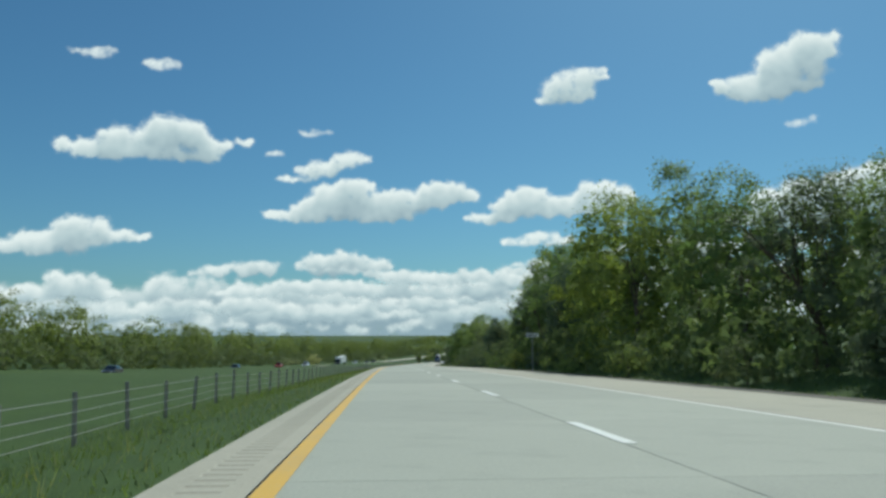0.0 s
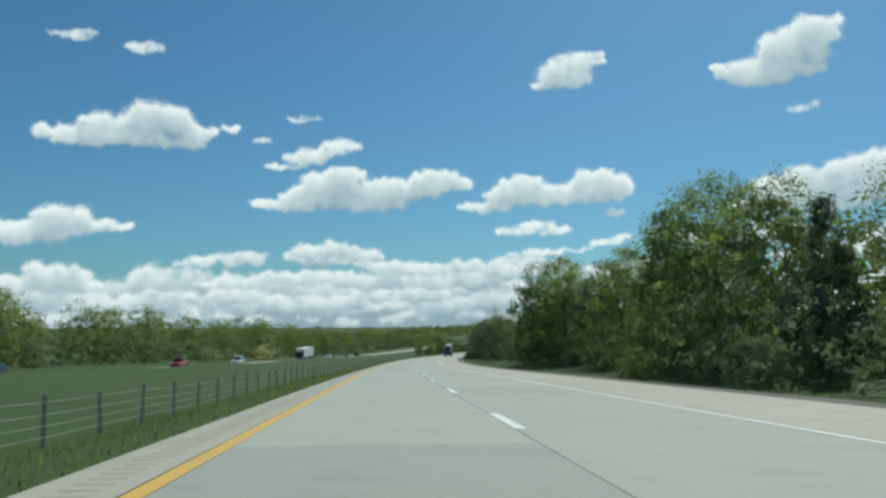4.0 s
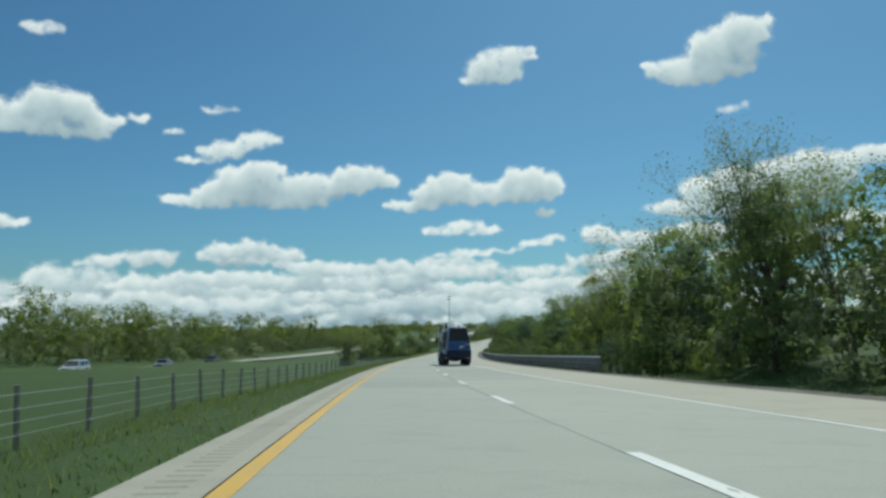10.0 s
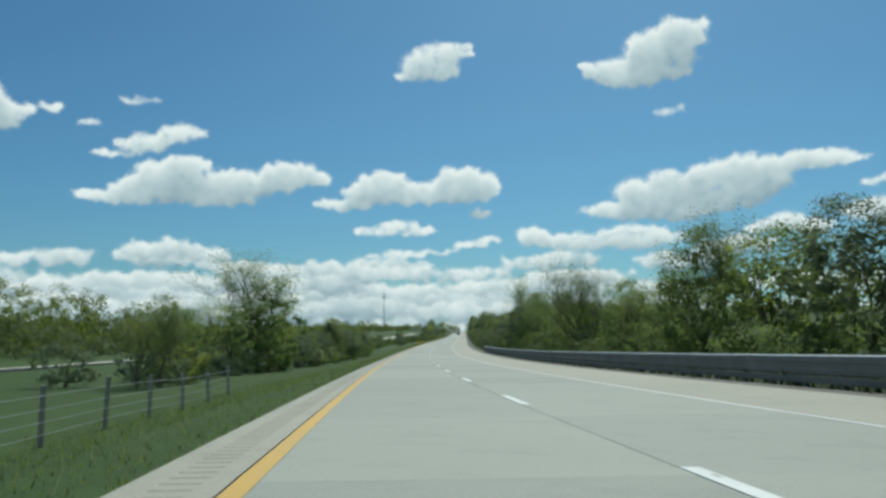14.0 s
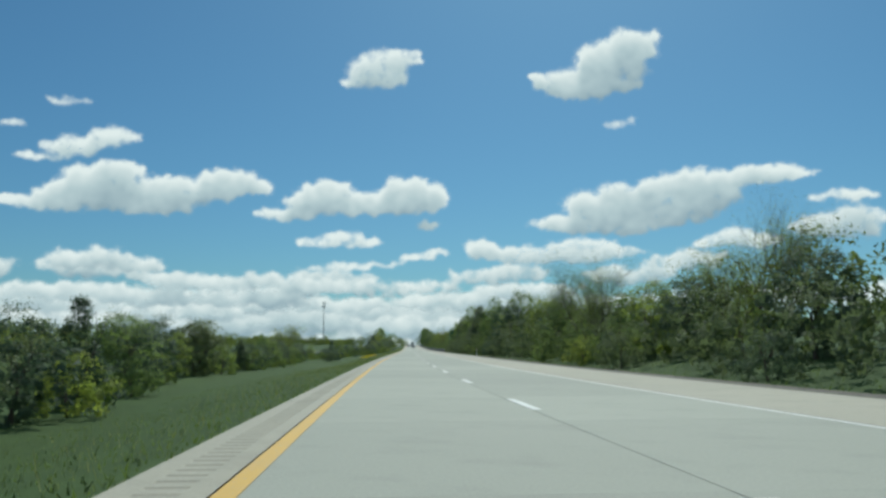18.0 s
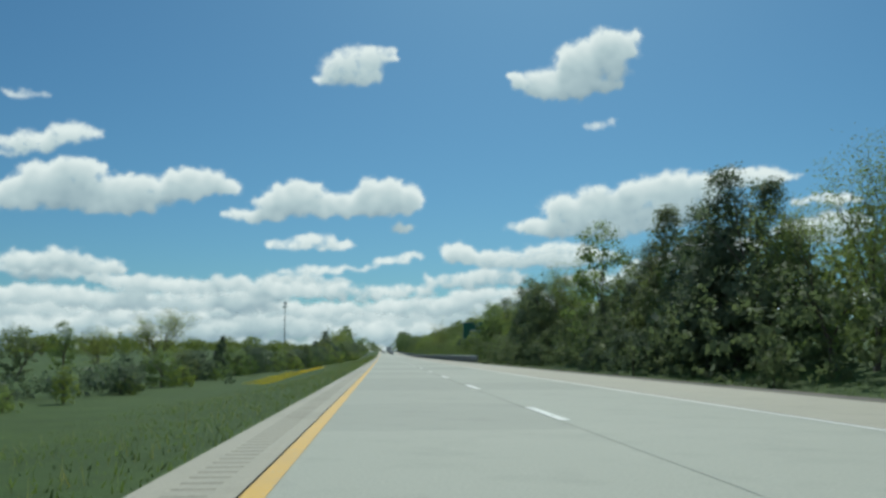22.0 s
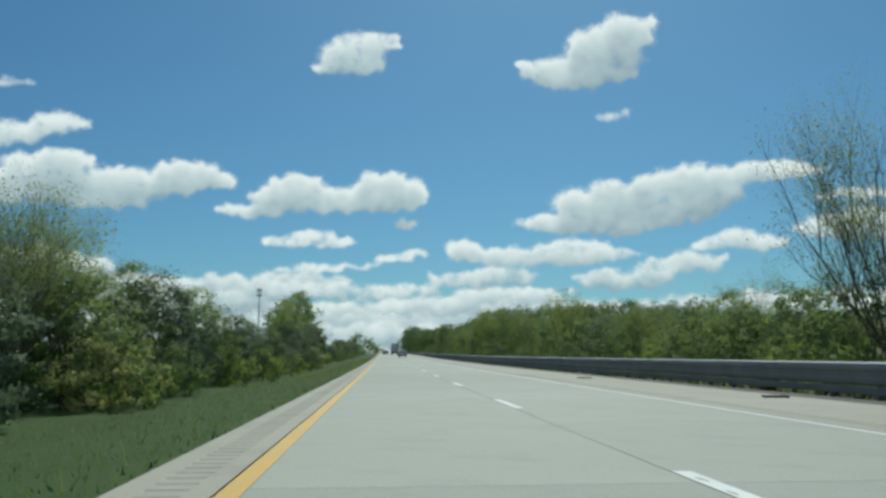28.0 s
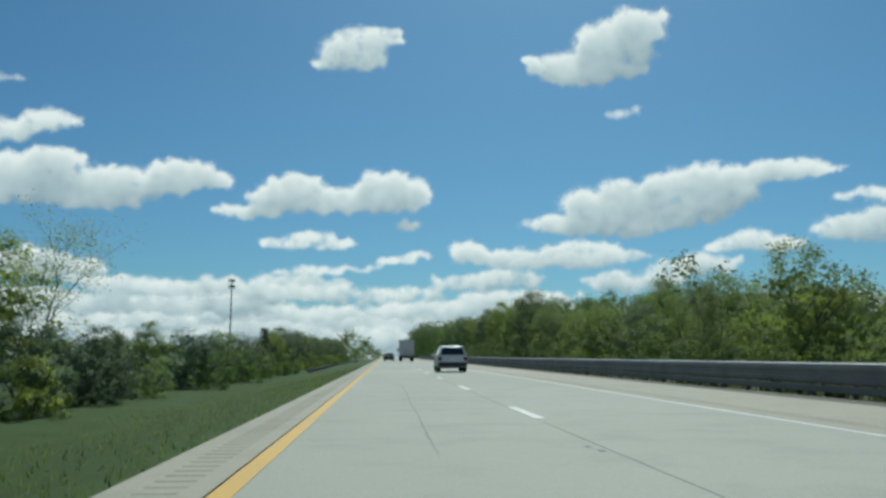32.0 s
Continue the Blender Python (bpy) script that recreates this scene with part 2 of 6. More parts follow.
def part(name, data, material, parent, label=""):
    """Links a bmesh or a mesh as one object under a thing or a part."""
    if isinstance(data, bmesh.types.BMesh):
        me = bpy.data.meshes.new(name)
        data.to_mesh(me)
        data.free()
        me.materials.append(material)
    else:
        me = data
    ob = new(name, me)
    ob.parent = parent
    if label:
        tagged(ob, label)
    return ob


def sweep(name, profile, s_values, material, smooth_shade=False):
    """A mesh of the cross-section profile [(lat, up)] drawn along the road."""
    verts, faces, n = [], [], len(profile)
    for s in s_values:
        for lat, up in profile:
            verts.append(at(s, lat, up))
    for i in range(len(s_values) - 1):
        for j in range(n - 1):
            a = i * n + j
            faces.append((a, a + 1, a + n + 1, a + n))
    return mesh_of(name, verts, faces, material, smooth_shade)


def box(bm, x0, y0, z0, x1, y1, z1, bevel=0.0):
    r = bmesh.ops.create_cube(bm, size=1.0)
    vs = r["verts"]
    for v in vs:
        v.co = Vector((x0 if v.co.x < 0 else x1, y0 if v.co.y < 0 else y1, z0 if v.co.z < 0 else z1))
    if bevel:
        es = {e for v in vs for e in v.link_edges}
        bmesh.ops.bevel(bm, geom=list(es), offset=bevel, segments=2, affect="EDGES", profile=0.6)
    return bm


# ---- ground ----


def wobble(s, lat):
    return noise.noise(Vector((s * 0.02, lat * 0.05, 3.3))) * 0.35 + noise.noise(Vector((s * 0.1, lat * 0.2, 7.7))) * 0.1


def bank(s, lat):
    """Height of the ground over the road level."""
    if -0.87 <= lat <= 11.2:
        return -0.12
    rail = (345 < s < 560) or s > 785
    if lat > 0:
        d = lat - 11.2
        if rail:
            z = -0.16 * max(0, min(d - 1.5, 12))
        else:
            z = -0.05 * min(d, 2) + 0.13 * max(0, min(d - 2, 10))
        z += 0.01 * max(0, d - 14)
        z += wobble(s, lat) * min(1, d / 5) - 0.02
    else:
        d = -0.86 - lat
        z = -0.17 * min(d, 5.5) + 0.018 * max(0, min(d - 5.5, 24))
        if 34.05 < -lat < 47.0:
            z = -1.4
        if 30 < -lat <= 34.05:
            z += -0.35 if 450 < s < 610 else 0.12
        z += 0.03 * max(0, min(d - 55, 70))
        z += wobble(s, lat) * min(1, d / 5) * (0.3 if 34.05 < -lat < 47.0 else 1) - 0.02
    if s > 1050 and lat > 16:
        u, v = min(1, (s - 1050) / 480), min(1, (lat - 16) / 95)
        z += 27 * u * u * (3 - 2 * u) * v * v * (3 - 2 * v)
    return z


def up_at(s, lat):
    return bank(s, lat)


lats = [-3200, -1800, -1200, -800, -500, -320, -220, -160, -120, -95, -78, -66, -58, -52, -50, -46, -42, -38, -34, -28, -22, -17, -13, -10, -8, -6.5, -5, -3.5, -2.2, -1.4, -0.91,
        -0.80, 11.05, 11.4, 12, 13, 14.5, 16, 18, 20, 23, 27, 32, 40, 55, 80, 120, 180, 300, 500, 900, 1700, 3200]
svals = [-3400, -2000, -1200, -700, *range(-390, -60, 30), *range(-60, 1320, 6), *range(1320, 2200, 40), *range(2200, 4190, 150)]
gv, gf, n = [], [], len(lats)
for s in svals:
    back = min(0.0, s + 390)
    for lat in lats:
        h = heading(-390)
        gv.append(at(max(s, -390), lat, bank(max(s, -390), lat)) + Vector((-math.sin(h), math.cos(h), 0)) * back)
for i in range(len(svals) - 1):
    for j in range(n - 1):
        a = i * n + j
        gf.append((a, a + 1, a + n + 1, a + n))
ground = tagged(new("ground", mesh_of("ground", gv, gf, GRASSLAND, True)), "rough spring grass on verges, median and fields", "ground", kind="structure")

# ---- road ----
road = tagged(new("road"), "two-lane pale concrete highway with jointed slabs", "road", kind="structure")
s_road = [*range(-390, -60, 10), *range(-60, 1320, 4), *range(1320, 2600, 20)]
part("road_bed", sweep("road_bed", [(-0.90, -0.13), (-0.88, -0.03), (11.18, -0.03), (11.2, -0.13)], s_road, BED), BED, road, "dark base under the slabs")


def rumble(lat0, lat1, outer0, outer1, s0, s1):
    """A shoulder with milled grooves every 0.3 m between lat0 and lat1."""
    cols = sorted([outer0, outer1, lat0, lat0 + 0.02, lat1 - 0.02, lat1])
    verts, faces, n = [], [], len(cols)
    s, k = s0, 0
    while s < s1:
        for lat in cols:
            groove = (k % 4 == 1 or k % 4 == 2) and lat0 + 0.01 < lat < lat1 - 0.01
            verts.append(at(s, lat, -0.008 if groove else 0.0))
        s += (0.02, 0.10, 0.02, 0.17)[k % 4]
        k += 1
    # groove floors get the darker colour that stands in for their shadow
    dirt = []
    for i in range(k - 1):
        for j in range(n - 1):
            a = i * n + j
            faces.append((a, a + 1, a + n + 1, a + n))
            dirt.append(1 if i % 4 == 1 and j == 2 else 0)
    me = mesh_of("shoulder", verts, faces, SHOULDER)
    me.materials.append(GROOVE)
    me.polygons.foreach_set("material_index", dirt)
    return me


part("shoulder", rumble(-0.63, -0.27, -0.86, -0.058, -20, 1180), SHOULDER, road, "narrow concrete inner shoulder with milled rumble grooves")
part("shoulder", rumble(8.0, 8.4, 7.68, 11.15, 840, 1180), SHOULDER, road, "wide tan concrete outer shoulder with rumble grooves")
part("shoulder", sweep("outer_shoulder", [(7.68, 0.0), (9.4, 0.0), (11.15, 0.0)], [*range(-18, 844, 4)], SHOULDER), SHOULDER, road, "wide tan concrete outer shoulder")
for a, b in ((-0.86, -0.058), (7.68, 11.15)):
    part("shoulder", sweep("far_shoulder", [(a, 0.0), (b, 0.0)], [*range(-390, -60, 10), *range(-60, -18, 4)], SHOULDER), SHOULDER, road)
    part("shoulder", sweep("far_shoulder", [(a, 0.0), (b, 0.0)], [*range(1180, 1320, 8), *range(1320, 2600, 20)], SHOULDER), SHOULDER, road)

marks = tagged(new("lane_markings"), "painted highway lane lines, worn", "road marking", kind="structure")
part("yellow_line", sweep("yellow_line", [(-0.03, 0.006), (0.155, 0.006)], s_road, YELLOW), YELLOW, marks, "solid yellow edge line")
part("white_line", sweep("white_line", [(7.45, 0.006), (7.58, 0.006)], s_road, WHITE), WHITE, marks, "solid white edge line")
DASH = 11.58
dash_meshes = []
for k in range(4):
    dr = random.Random(k)
    bm = bmesh.new()
    box(bm, -0.085, -3.5, 0.0, 0.085, -0.45, 0.007, 0.002)
    for _ in range(k):
        y, x = dr.uniform(-3.1, -0.85), dr.uniform(-0.04, 0.04)
        ring = [bm.verts.new((x + math.cos(a) * dr.uniform(0.012, 0.035), y + math.sin(a) * dr.uniform(0.05, 0.16), 0.0078)) for a in np.arange(0, 6.2, 0.7)]
        bm.faces.new(ring).material_index = 1
    me = bpy.data.meshes.new("dash")
    bm.to_mesh(me)
    bm.free()
    me.materials.append(WHITE)
    me.materials.append(SLAB)
    dash_meshes.append(me)


def along(s, lat, up=0.0, turn=0.0):
    """Pose of a thing that faces along the road: +y ahead, z up."""
    slope = math.atan((road_z(s + 2) - road_z(s - 2)) / 4)
    return Matrix.Translation(at(s, lat, up)) @ Matrix.Rotation(heading(s) + turn, 4, "Z") @ Matrix.Rotation(slope, 4, "X")


for k in range(-3, 130):
    ob = part("dash", dash_meshes[k * 7 % 4], WHITE, marks)
    ob.matrix_world = along(k * DASH, LANE + 0.06, 0.0)

# ---- clouds: a backdrop some four kilometres off ----
SKY_O = at(500, 1.0, 1.0)
cv, cf, c_den, c_lit = [], [], [], []


def cloud(seed, *lobes, step=0.11, faint=0.0, dist=4180, grey=0.0, stir=1.0):
    """One patch of sky with a heap cloud; lobes: (azimuth, elevation, half width, half height) in degrees, each a heap of puffs."""
    g = np.random.default_rng(seed)
    a0, a1 = min(l[0] - l[2] for l in lobes) - 0.9, max(l[0] + l[2] for l in lobes) + 0.9
    e0, e1 = min(l[1] - l[3] for l in lobes) - 0.5, max(l[1] + l[3] for l in lobes) + 0.6
    na, ne = int((a1 - a0) / step) + 2, int((e1 - e0) / step) + 2
    dist += seed % 17 * 6
    az, el = np.meshgrid(np.linspace(a0, a1, na), np.linspace(e0, e1, ne))
    warp = np.zeros((3, ne, na))
    for i in range(ne):
        for j in range(na):
            p = Vector((az[i, j] * 1.3 + seed, el[i, j] * 1.6, seed * 1.7))
            v = noise.turbulence_vector(p, 3, False)
            warp[:, i, j] = v.x, v.y, noise.fractal(p * 2.2, 0.7, 2.1, 3)
    x, y = az + 0.30 * stir * warp[0], el + 0.20 * stir * warp[1]
    mass = np.full(az.shape, -1.0)
    top = np.full(az.shape, -0.2)
    for ca, ce, ra, re in lobes:
        for _ in range(int(10 + 9 * ra / re)):
            u, th = math.sqrt(g.uniform(0, 1)), g.uniform(0, 2 * math.pi)
            r = re * g.uniform(0.42, 0.75)
            px, py = ca + math.cos(th) * u * max(0.1, ra - r * 0.6), ce + math.sin(th) * u * max(0.05, re - r * 0.55)
            q = ((x - px) / (1.25 * r)) ** 2 + ((y - py) / np.where(y < py, 0.85 * r, r)) ** 2
            mass = np.maximum(mass, 1 - np.sqrt(q))
            top = np.maximum(top, np.where(q < 1, (y - py) / r, -0.4) * 0.55 + 0.25 * np.clip(1 - q, 0, 1) + 0.1 * (py - ce) / re)
    mass = np.clip(mass, -0.6, 0.55)
    for _ in range(4):
        mass[1:-1, 1:-1] = (mass[1:-1, 1:-1] * 2 + mass[:-2, 1:-1] + mass[2:, 1:-1] + mass[1:-1, :-2] + mass[1:-1, 2:]) / 6
    mass += 0.24 * warp[2] * (1 - 0.8 * np.clip(mass / 0.35, 0, 1)) - faint - 0.02
    mass[0], mass[-1], mass[:, 0], mass[:, -1] = -1, -1, -1, -1
    solid = np.clip(mass, 0, 0.5)
    above = np.cumsum(solid[::-1], axis=0)[::-1] * (e1 - e0) / (ne - 1)
    light = 0.03 + 0.85 * np.exp(-2.6 / stir * above) + (0.26 + 0.5 * grey) * top + (0.16 + 0.3 * grey) * warp[2] - grey - 0.06
    for _ in range(6):
        light[1:-1, 1:-1] = (light[1:-1, 1:-1] * 2 + light[:-2, 1:-1] + light[2:, 1:-1] + light[1:-1, :-2] + light[1:-1, 2:]) / 6
    ra, rb = np.radians(az), np.radians(el)
    pts = np.stack([np.sin(ra) * np.cos(rb), np.cos(ra) * np.cos(rb), np.sin(rb)], -1).reshape(-1, 3) * dist + np.array(SKY_O)
    base = len(cv)
    cv.extend(pts.tolist())
    c_den.extend(mass.ravel().tolist())
    c_lit.extend(light.ravel().tolist())
    for i in range(ne - 1):
        for j in range(na - 1):
            if mass[i:i + 2, j:j + 2].max() > -0.42:
                a = base + i * na + j
                cf.append((a, a + 1, a + na + 1, a + na))


cloud(77, (9.24, 19.13, 1.3, 1.06), (10.43, 19.89, 2.04, 0.81), (11.95, 20.4, 1.3, 0.33), (10.16, 18.65, 2.12, 0.65), (8.15, 18.35, 0.9, 0.41), (12.69, 19.85, 0.73, 0.24), faint=0.1)
cloud(82, (28.27, 20.39, 1.79, 0.98), (26.52, 19.73, 2.12, 1.06), (25.51, 19.01, 1.87, 1.14), (22.73, 18.34, 1.71, 0.49), (24.49, 17.79, 2.44, 0.73), (27.01, 17.82, 1.63, 0.49), (21.33, 18.75, 0.49, 0.24), (24.9, 18.39, 2.03, 0.9), (27.07, 19.05, 1.83, 1.14), (23.72, 18.42, 1.83, 0.65))
cloud(164, (26.91, 15.31, 1.22, 0.37), (28.06, 15.62, 0.57, 0.2), faint=0.32)
cloud(76, (-26.64, 13.59, 3, 0.69), (-23.72, 14.42, 3.01, 0.95), (-20.68, 15.17, 2.67, 1.12), (-18.47, 14.38, 1.94, 0.6), (-22.55, 13.58, 5.16, 0.43), (-15.84, 14.88, 0.69, 0.35))
cloud(126, (-13.54, 14.19, 0.95, 0.3), (-10.81, 15.81, 1.12, 0.26), (-9.96, 15.93, 0.95, 0.26), faint=0.3)
cloud(212, (-27.29, 20.2, 1.72, 0.34), (-26.19, 20.51, 1.08, 0.26), faint=0.3)
cloud(213, (-22.12, 19.99, 1.56, 0.43), (-21.53, 20.29, 0.86, 0.3), faint=0.3)
cloud(83, (-11.9, 12.27, 1.75, 0.33), (-9.97, 13.12, 2.08, 0.67), (-7.99, 13.86, 1.5, 0.67), (-6.37, 14.09, 0.83, 0.33), faint=0.1)
cloud(66, (-8.36, 11.3, 2.04, 0.9), (-7.05, 11.87, 1.63, 0.57), (-9.82, 10.07, 2.85, 0.9), (-6.44, 10.42, 2.45, 0.98), (-2.94, 11.03, 2.85, 0.73), (-0.36, 11.62, 2.04, 0.73), (1.26, 11.26, 1.47, 0.57), (-11.63, 9.33, 2.44, 0.41), (-13.43, 9.68, 1.22, 0.2), (-6.04, 9.58, 3.67, 0.49), (-4.11, 10.43, 2.85, 0.9), (-8.34, 10.34, 3.26, 0.9), (-1.35, 10.8, 2.45, 0.65))
cloud(67, (3.51, 9.4, 2.45, 0.41), (5.56, 10.3, 1.71, 0.82), (6.59, 11.2, 1.79, 0.57), (8.85, 10.3, 2.45, 0.73), (11.75, 11.17, 1.63, 0.82), (12.38, 11.68, 1.14, 0.41), (13.8, 10.65, 1.06, 0.9), (9.68, 9.81, 3.67, 0.41), (13.36, 8.71, 0.9, 0.33), (7.62, 10.11, 2.85, 0.73), (10.92, 10.37, 2.45, 0.82))
cloud(80, (6.03, 7.62, 1.64, 0.35), (7.75, 7.96, 1.33, 0.43), (9.3, 7.59, 1.4, 0.27), (7.18, 7.33, 2.73, 0.19), faint=0.12)
cloud(162, (12.65, 6.52, 1.38, 0.28), (14.24, 6.9, 0.99, 0.28), (7.31, 5.81, 2.37, 0.36), (10.27, 6.05, 1.58, 0.24), faint=0.12)
cloud(75, (22.68, 8.75, 2.07, 0.53), (24.93, 9.8, 1.88, 0.98), (27.17, 10.47, 1.89, 0.83), (29.36, 10.74, 1.66, 0.83), (31.51, 11.16, 2.08, 0.91), (33.62, 11.21, 2.08, 0.76), (36.01, 11.33, 2.27, 0.61), (37.99, 11.24, 1.51, 0.27), (26.38, 8.47, 4.15, 0.6), (30.38, 9.23, 2.64, 0.98), (32.87, 10.01, 2.27, 0.83), (28.23, 9.4, 3.02, 0.91), (26.03, 9.1, 2.64, 0.75), (29.69, 9.99, 3.02, 0.98))
cloud(157, (17.19, 7.02, 1.2, 0.6), (17.95, 6.86, 0.9, 0.45), (20.39, 6.54, 2.26, 0.68), (24.13, 6.85, 2.64, 0.83))
cloud(159, (-26.96, 7.56, 2.2, 1.05), (-28.9, 6.77, 3.07, 0.79), (-24.71, 7.39, 2.2, 0.44), (-30.46, 6.37, 2.63, 0.61))
cloud(160, (-27.52, 3.94, 2.02, 0.88), (-29.26, 3.31, 2.19, 0.61), (-30.63, 2.88, 1.75, 0.61), (-26.03, 3.18, 1.76, 0.44), faint=0.05)
cloud(165, (34.11, 7.29, 2.18, 0.65), (35.7, 7.08, 1.46, 0.51), (32.47, 7.02, 1.09, 0.36), (39.42, 7.76, 2.19, 0.73), (41.18, 7.8, 2.19, 0.95), (40.71, 9.63, 2.19, 0.37), faint=0.05)
cloud(121, (-9.38, 5.82, 2.12, 0.59), (-7.75, 6.05, 1.52, 0.72), (-5.68, 5.77, 1.7, 0.51), (-16.47, 5.2, 2.54, 0.59), (-14.55, 5.4, 1.69, 0.68), (-18.34, 5, 1.69, 0.38), grey=0.3, faint=0.1, stir=1.7)
cloud(122, (-11.37, 3.94, 2.54, 0.68), (-7.73, 4.18, 2.54, 0.59), (-2.74, 4.61, 2.54, 0.68), (-0.21, 4.69, 2.12, 0.51), (3.18, 5.01, 2.12, 0.55), (5.72, 4.48, 2.55, 0.59), (-15.28, 3.5, 2.96, 0.51), (-4.41, 3.56, 3.82, 0.59), (1.48, 3.54, 3.82, 0.59), grey=0.3, faint=0.1, stir=1.7)
cloud(123, (-9.43, 5.53, 2.29, 0.76), (-6.92, 5.46, 1.91, 0.61), (-4.45, 4.85, 1.91, 0.46), (-2.26, 4.73, 2.29, 0.53), (-0.19, 4.6, 2.29, 0.53), (3.18, 4.85, 1.72, 0.53), (8.52, 4.54, 2.29, 0.61), (11.34, 4.37, 0.92, 0.61), (13.81, 4.37, 1.91, 0.53), (16.86, 5.13, 2.29, 0.61), (19.91, 5.3, 2.29, 0.69), (21.07, 6.43, 1.37, 0.46), (24.1, 6.57, 2.29, 0.53), (26.34, 6.71, 1.91, 0.46), grey=0.3, faint=0.1, stir=1.7)
cloud(124, (-8.1, 3.86, 3.44, 0.61), (-3.23, 3.63, 3.82, 0.61), (2.68, 3.36, 4.2, 0.61), (7.79, 3.22, 3.05, 0.53), (15.33, 3.43, 3.43, 0.61), (20.66, 4.16, 3.82, 0.61), (27.41, 5.18, 3.06, 0.69), (31.06, 6.01, 2.68, 0.69), grey=0.3, faint=0.1, stir=1.7)
cloud(125, (-20.48, 2.46, 2.63, 0.61), (-22.78, 1.82, 3.07, 0.61), (-16.08, 2.5, 3.52, 0.7), (-9.35, 2.1, 3.97, 0.79), (-2.39, 2.76, 3.97, 0.71), (3.78, 3.84, 3.53, 0.71), (6.87, 5.13, 3.09, 0.62), grey=0.3, faint=0.1, stir=1.7)
# low rows of cloud that close up towards the horizon
cr = random.Random(12)
for row, (elev, tall, gap) in enumerate(((0.8, 0.6, 3.0), (1.9, 0.75, 4.2), (3.2, 0.8, 5.6))):
    spots, az = [], -56.0
    while az < 58:
        w = gap * cr.uniform(0.35, 0.8)
        spots.append((az, elev + cr.uniform(-0.35, 0.5), w, tall * cr.uniform(0.45, 1.6)))
        az += gap * cr.uniform(0.45, 1.35)
    cloud(500 + row, *spots, step=0.15, faint=0.10, dist=4330 - row * 12, grey=0.42 - 0.04 * row, stir=2.2)
# broad pale layer behind the rows, stands in for horizon haze
cloud(611, (0, 0.6, 60, 1.7), (-10, 2.4, 40, 1.2), step=0.3, dist=4390, grey=0.42, stir=2.0)
# unseen glowing clouds continue the sky overhead and behind, added as fill light
for k in range(74):
    az, el = cr.uniform(105, 298), 4 + 58 * cr.random() ** 1.5
    if k % 6 == 0:
        az, el = cr.uniform(62, 105), cr.uniform(4, 22)
    w, h = cr.uniform(4, 9) * (1 + el / 60), cr.uniform(1.2, 2.6) * (1 + el / 40)
    cloud(700 + k, (az, el, w, h), (az + w * cr.uniform(-0.6, 0.6), el + h * 0.6, w * 0.6, h * 0.7), (az + w * cr.uniform(-0.6, 0.6), el - h * 0.2, w * 0.8, h * 0.5), step=0.6, stir=2.0)
for row, elev in enumerate((0.9, 2.4, 3.8)):
    spots = [(az + cr.uniform(-2, 2), elev + cr.uniform(-0.3, 0.4), cr.uniform(3, 6), cr.uniform(0.6, 1.1)) for az in range(64, 298, 7)]
    cloud(800 + row, *spots, step=0.7, grey=0.2, stir=2.2, dist=4330)
me = mesh_of("clouds", cv, cf, CLOUD, True)
me.attributes.new("cloud_mass", "FLOAT", "POINT").data.foreach_set("value", c_den)
me.attributes.new("cloud_light", "FLOAT", "POINT").data.foreach_set("value", c_lit)
tagged(new("backdrop_clouds", me), "white fair-weather heap clouds in a blue sky", "clouds", kind="structure")

# ---- trees ----


def tube(verts, faces, p0, p1, r0, r1, sides=5):
    d = (p1 - p0)
    q = d.to_track_quat("Z", "Y")
    base = len(verts)
    for p, r in ((p0, r0), (p1, r1)):
        for k in range(sides):
            a = 2 * math.pi * k / sides
            verts.append(p + q @ Vector((math.cos(a) * r, math.sin(a) * r, 0)))
    for k in range(sides):
        k2 = (k + 1) % sides
        faces.append((base + k, base + k2, base + sides + k2, base + sides + k))


def skeleton(seed, height, spread, depth, fork=3, lean=0.35, trunk=0.3, stem=0.016, limb=1.0):
    """Trunk and limbs; returns mesh data and the twig ends."""
    r = random.Random(seed)
    verts, faces, ends = [], [], []

    def grow(p, d, length, radius, level):
        steps = 2 if level else 3
        for k in range(steps):
            d = (d + Vector((r.gauss(0, 0.13), r.gauss(0, 0.13), 0.05))).normalized()
            q = p + d * (length / steps)
            tube(verts, faces, p, q, radius, radius * 0.8, 5 if level < 1 else 3)
            p, radius = q, radius * 0.8
            if level >= depth - 1:
                ends.append(p.copy())
            if level < depth and (k > 0 or level > 0):
                m = fork if k == steps - 1 else fork - 1
                for _ in range(m):
                    a = r.uniform(0, 2 * math.pi)
                    side = Vector((math.cos(a), math.sin(a), r.uniform(-0.1, 0.5))) * (lean + 0.25 * r.random()) * spread
                    grow(p, (d + side).normalized(), length * r.uniform(0.5, 0.72) * (limb if level == 0 else 1), radius * r.uniform(0.5, 0.68), level + 1)
        ends.append(p.copy())

    grow(Vector((0, 0, -0.2)), Vector((0, 0, 1)), height * trunk, height * stem, 0)
    top = max(v.z for v in verts)
    k = height / top
    return [v * k for v in verts], faces, [e * k for e in ends]


